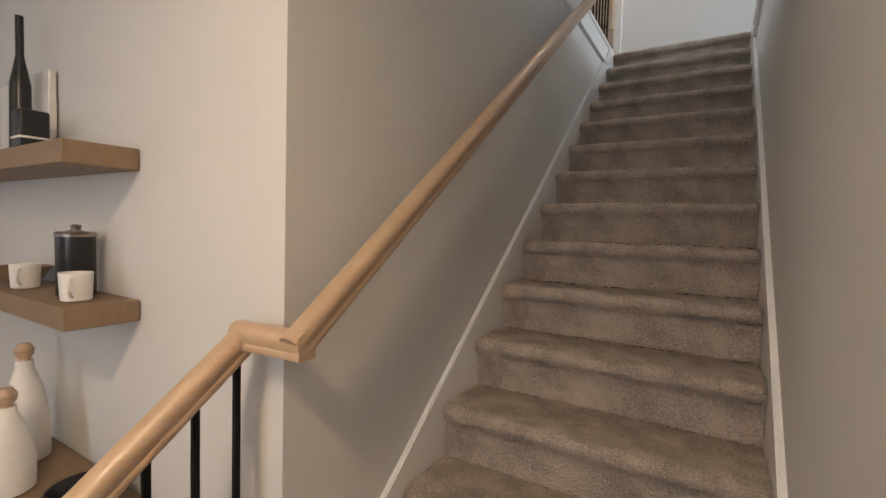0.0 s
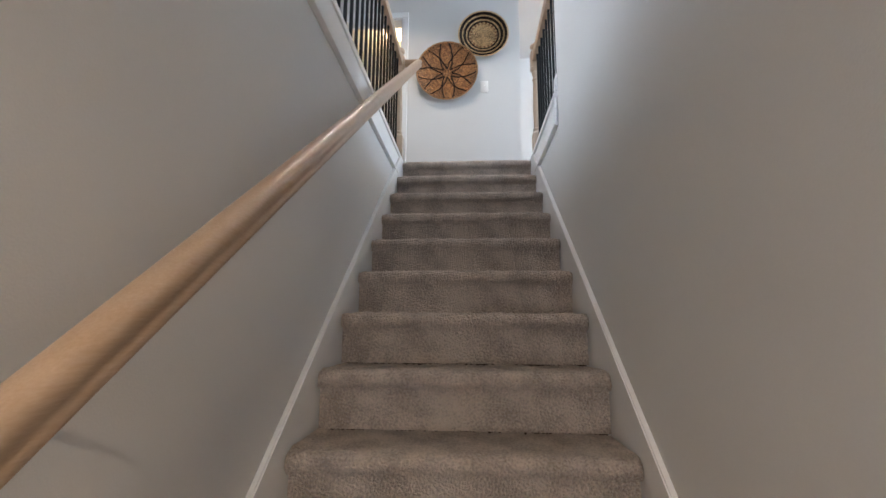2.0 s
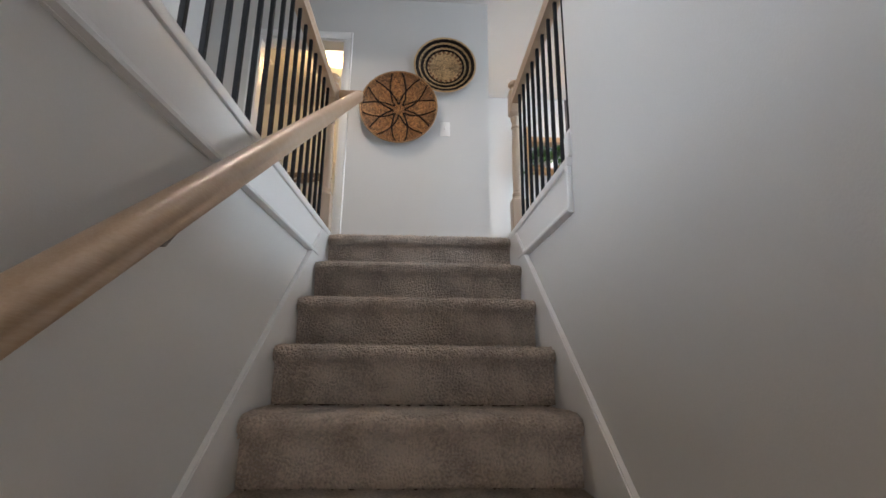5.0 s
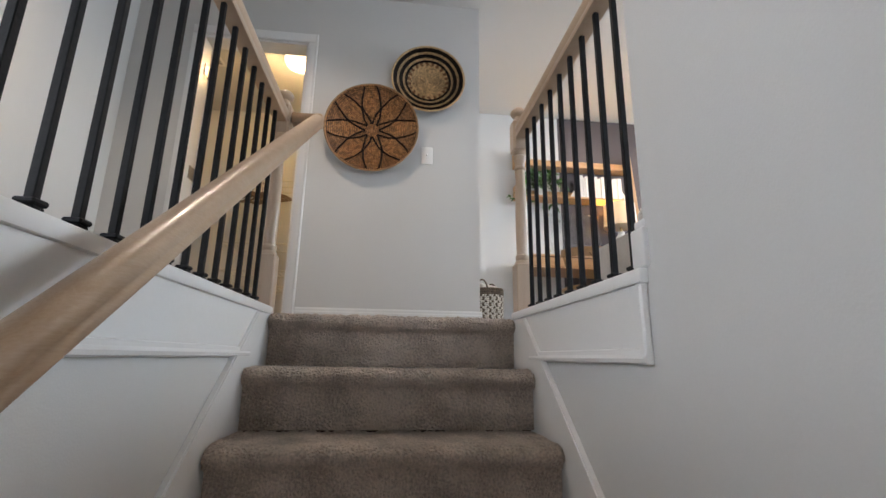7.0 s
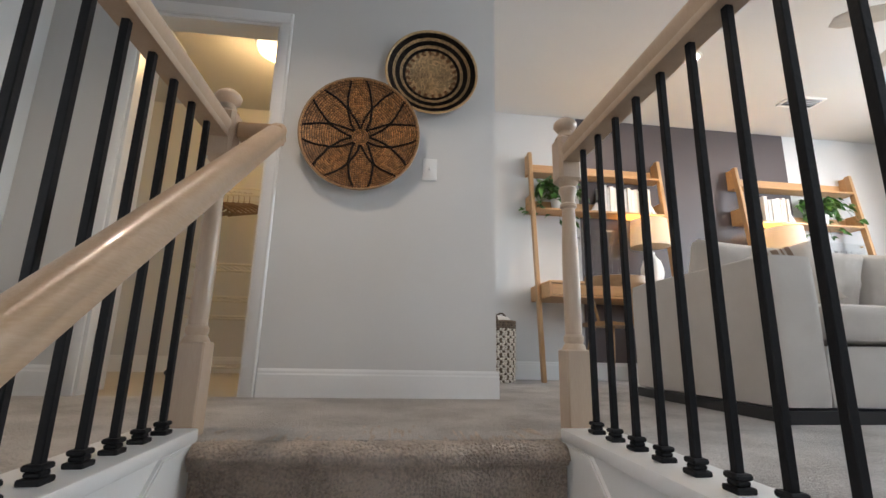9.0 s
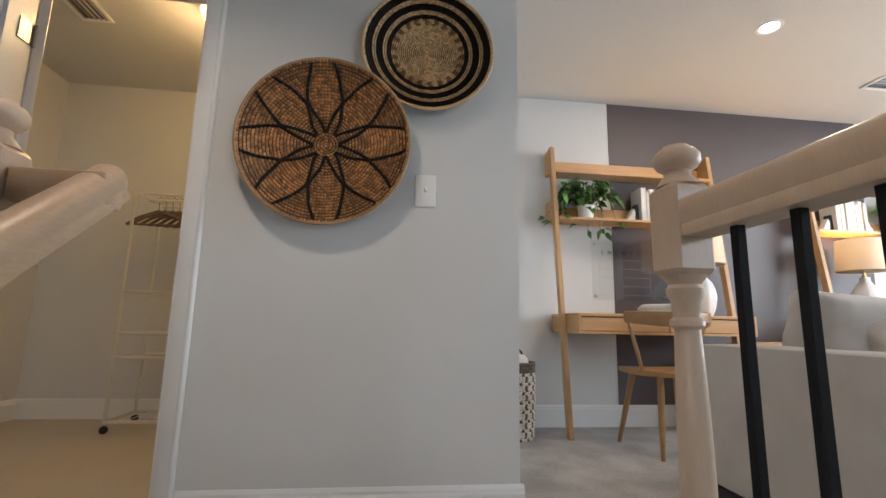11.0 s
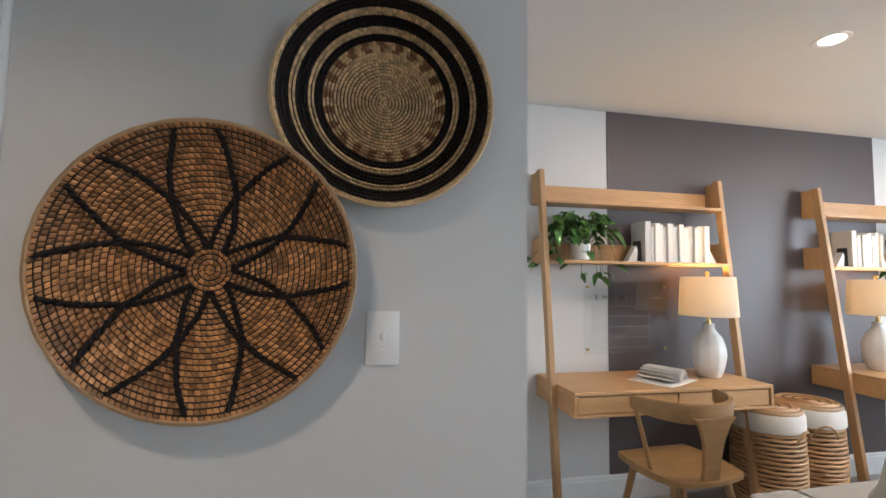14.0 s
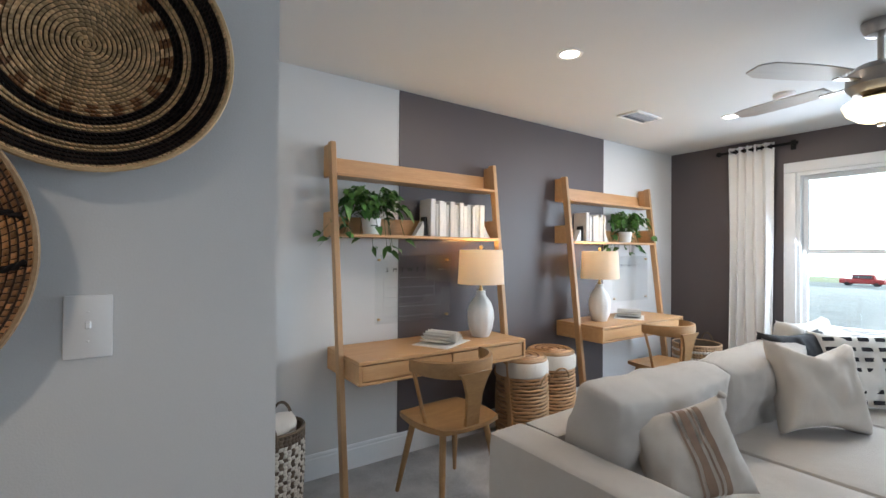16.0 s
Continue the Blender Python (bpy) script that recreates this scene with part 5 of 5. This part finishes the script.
for k in range(5):
    a = 8 + 72 * k
    bl_ = bmesh.new()
    rows = []
    for s in range(9):
        r = 0.20 + 0.46 * s / 8
        w = 0.052 + 0.018 * math.sin(math.pi * min(1, s / 6.5) * 0.7) - (0.03 if s == 8 else 0)
        rows.append([bl_.verts.new((r, e * w, -0.265 + e * w * 0.10 + o)) for e, o in ((-1, 0), (1, 0), (1, 0.006), (-1, 0.006))])
    for p, q in zip(rows, rows[1:]):
        for j in range(4):
            bl_.faces.new((p[j], p[(j + 1) % 4], q[(j + 1) % 4], q[j]))
    bl_.faces.new(rows[0])
    bl_.faces.new(rows[-1])
    b_ = part("blade", bl_, M_BLADE, fan, at=pose(0, 0, 0, 0, 0, a))
    part("blade_iron", bx(0.11, -0.018, -0.285, 0.24, 0.018, -0.277, 0.002), M_STEEL, b_)

# ---- kitchen shelves at the foot of the stairs ----
for z in (1.64, 1.185):
    solid("floating_shelf", bx(-2.6, 0.667, z - 0.065, -1.155, 0.858, z, 0.003), M_SHELFW, "thick weathered oak floating shelf", "shelf", group="floating shelves")
side = thing("sideboard", "dark low sideboard beside the stairs", "cabinet")
part("top", bx(-2.5, 0.44, 0.55, -1.0, 0.856, 0.58, 0.004), M_SHELFW, side)
part("body", bx(-2.48, 0.47, 0.08, -1.02, 0.855, 0.549, 0.003), M_BLACKC, side)
for x in (-2.45, -1.08):
    for y in (0.47, 0.80):
        part("leg", bx(x, y, 0, x + 0.04, y + 0.04, 0.08), M_BLACKC, side)


def mug(at):
    t = thing("mug", "white mug with a black stripe on the shelf", "mug", at, "mugs")
    part("cup", lathe([(0.0, 0.004), (0.032, 0.002), (0.038, 0.006), (0.042, 0.085), (0.039, 0.085), (0.035, 0.010), (0.0, 0.010)], 28), M_CERAMIC, t)
    part("handle", tube([(0.038 + 0.024 * math.sin(a), 0, 0.044 - 0.026 * math.cos(a)) for a in [math.pi * q / 10 for q in range(11)]], 0.005, 7), M_CERAMIC, t)
    bm = bmesh.new()
    vs = []
    for q in range(4):
        a = -1.9 + 0.22 * q
        vs.append([bm.verts.new(((0.0395 + 0.04 * z) * math.cos(a) * 1.02, (0.0395 + 0.04 * z) * math.sin(a) * 1.02, z)) for z in (0.006, 0.084)])
    for p, q in zip(vs, vs[1:]):
        bm.faces.new((p[0], q[0], q[1], p[1]))
    part("stripe", bm, M_BLACKC, t, "black glazed stripe")
    return t


mg = mug(pose(-1.26, 0.735, 1.185, 0, 0, -35))
copy_thing(mg, pose(-1.66, 0.735, 1.185, 0, 0, -35))
cn = thing("canister", "black enamel canister with a steel lid knob", "canister", Matrix.Translation((-1.40, 0.785, 1.185)))
part("body", lathe([(0.05, 0), (0.052, 0.003), (0.052, 0.185), (0.05, 0.187)], 28), M_BLACKC, cn)
part("lid", lathe([(0.054, 0.185), (0.055, 0.193), (0.05, 0.20), (0.02, 0.203), (0.012, 0.207), (0.016, 0.22), (0, 0.225)], 28), M_STEEL, cn, "steel lid")
bw = thing("wooden_bowl", "brown wooden bowl on the shelf", "bowl", Matrix.Translation((-1.80, 0.765, 1.185)))
part("bowl", lathe([(0.0, 0.006), (0.03, 0.0), (0.06, 0.02), (0.085, 0.065), (0.08, 0.065), (0.055, 0.028), (0.0, 0.014)], 28), M_SHELFW, bw)
jar = thing("black_jar", "small black square jar with pale band", "jar", Matrix.Translation((-1.64, 0.75, 1.64)))
part("body", bx(-0.04, -0.04, 0, 0.04, 0.04, 0.14, 0.008, 2), M_BLACKC, jar)
part("band", bx(-0.0408, -0.0408, 0.045, 0.0408, 0.0408, 0.052), M_PAPER, jar, "pale label line")
solid("white_board", bx(-2.25, 0.83, 1.641, -1.74, 0.853, 1.96, 0.003), M_CERAMIC, "white serving board leaning on the wall", "board")
dv = thing("dark_bottle", "dark slim bottle on the upper shelf", "bottle")
dv.matrix_basis = Matrix.Translation((-1.82, 0.775, 1.64))
part("body", lathe([(0.03, 0), (0.033, 0.004), (0.03, 0.26), (0.012, 0.36), (0.012, 0.50), (0, 0.502)], 20), M_BLACKC, dv)


def bottle(at, h):
    t = thing("ceramic_bottle", "white ceramic bottle with wooden ball stopper", "bottle", at, "ceramic bottles")
    part("body", lathe([(0.06, 0), (0.068, 0.006), (0.070, h * 0.35), (0.05, h * 0.72), (0.026, h * 0.92), (0.025, h)], 28), M_CERAMIC, t)
    part("stopper", lathe([(0.018, h - 0.005), (0.016, h + 0.006), (0.026, h + 0.02), (0.028, h + 0.038), (0.016, h + 0.058), (0, h + 0.06)], 18), M_MAPLE, t, "wooden stopper")
    return t


bottle(Matrix.Translation((-1.70, 0.74, 0.58)), 0.35)
bottle(Matrix.Translation((-1.50, 0.64, 0.58)), 0.265)
bo = thing("dark_bowl", "dark stoneware bowl on the sideboard", "bowl", Matrix.Translation((-1.17, 0.72, 0.58)))
part("bowl", lathe([(0.0, 0.008), (0.04, 0.0), (0.075, 0.03), (0.095, 0.085), (0.09, 0.085), (0.068, 0.035), (0.0, 0.018)], 28), M_BLACKC, bo)

# ---- outside ----
bm = bmesh.new()
vs = [[bm.verts.new((130 * math.cos(a), 130 * math.sin(a), z)) for z in (-0.5, 90)] for a in [math.radians(-50 + 10 * q) for q in range(15)]]
for p_, q_ in zip(vs, vs[1:]):
    bm.faces.new((p_[0], q_[0], q_[1], p_[1]))
solid("backdrop", bm, glow("bright_sky_haze", (0.80, 0.95, 1.0), 7.0), "bright hazy sky beyond the lot", "sky", kind="structure")
structure("ground", [(-400, -400, -0.6, 400, 400, -0.35)], M_GROUND, "rough grass ground round the house", "ground")
structure("dirt_lot", [(21, -30, -0.348, 29, 50, -0.33)], M_DIRT, "bare reddish building lot", "ground")
structure("pale_lot", [(31, -60, -0.348, 83.9, 90, -0.33)], mat("pale_gravel", (0.34, 0.33, 0.32), 0.9, dark=(0.26, 0.25, 0.24), scale=0.4, bump=0.3, bscale=6), "pale gravel lot beyond the fence", "ground")
structure("road", [(84, -200, -0.348, 98, 200, -0.32)], M_ROAD, "grey asphalt road", "road")
fn = thing("silt_fence", "grey post and rail fence across the lot", "fence")
for k in range(40):
    part("picket", bx(-0.06, -0.35, 0, 0.06, 0.35, 1.0, 0.02), M_FENCE, fn, at=Matrix.Translation((30, -4 + 0.9 * k, -0.33)))
part("rail", bx(30.07, -5, 0.35, 30.12, 33, 0.45), M_FENCE, fn)


def vehicle(name, label, x, y, ln_, mt):
    v = thing(name, label, "car", Matrix.Translation((x, y, -0.32)))
    bm = bx(-0.95, -ln_ / 2, 0.35, 0.95, ln_ / 2, 1.05, 0.12, 3)
    part("body", bm, mt, v)
    part("cabin", bx(-0.85, -ln_ * 0.28, 1.02, 0.85, ln_ * 0.22, 1.75, 0.18, 3), mt, v)
    part("side_window", bx(-0.87, -ln_ * 0.24, 1.15, -0.84, ln_ * 0.18, 1.58, 0.01), M_SLOT, v)
    for sx in (-0.85, 0.85):
        for sy in (-0.32, 0.32):
            part("wheel", lathe([(0.0, -0.1), (0.28, -0.1), (0.33, -0.06), (0.33, 0.06), (0.28, 0.1), (0, 0.1)], 18), M_TYRE, v, at=pose(sx, sy * ln_, 0.33, 0, 90, 0))
    return v


vehicle("red_truck", "red parked truck on the road", 92, 24, 5.2, M_RED)
vehicle("white_van", "white parked van on the road", 90, 15, 5.6, M_WHITEP)
vehicle("white_car", "white parked car on the road", 90, 7, 4.6, M_WHITEP)
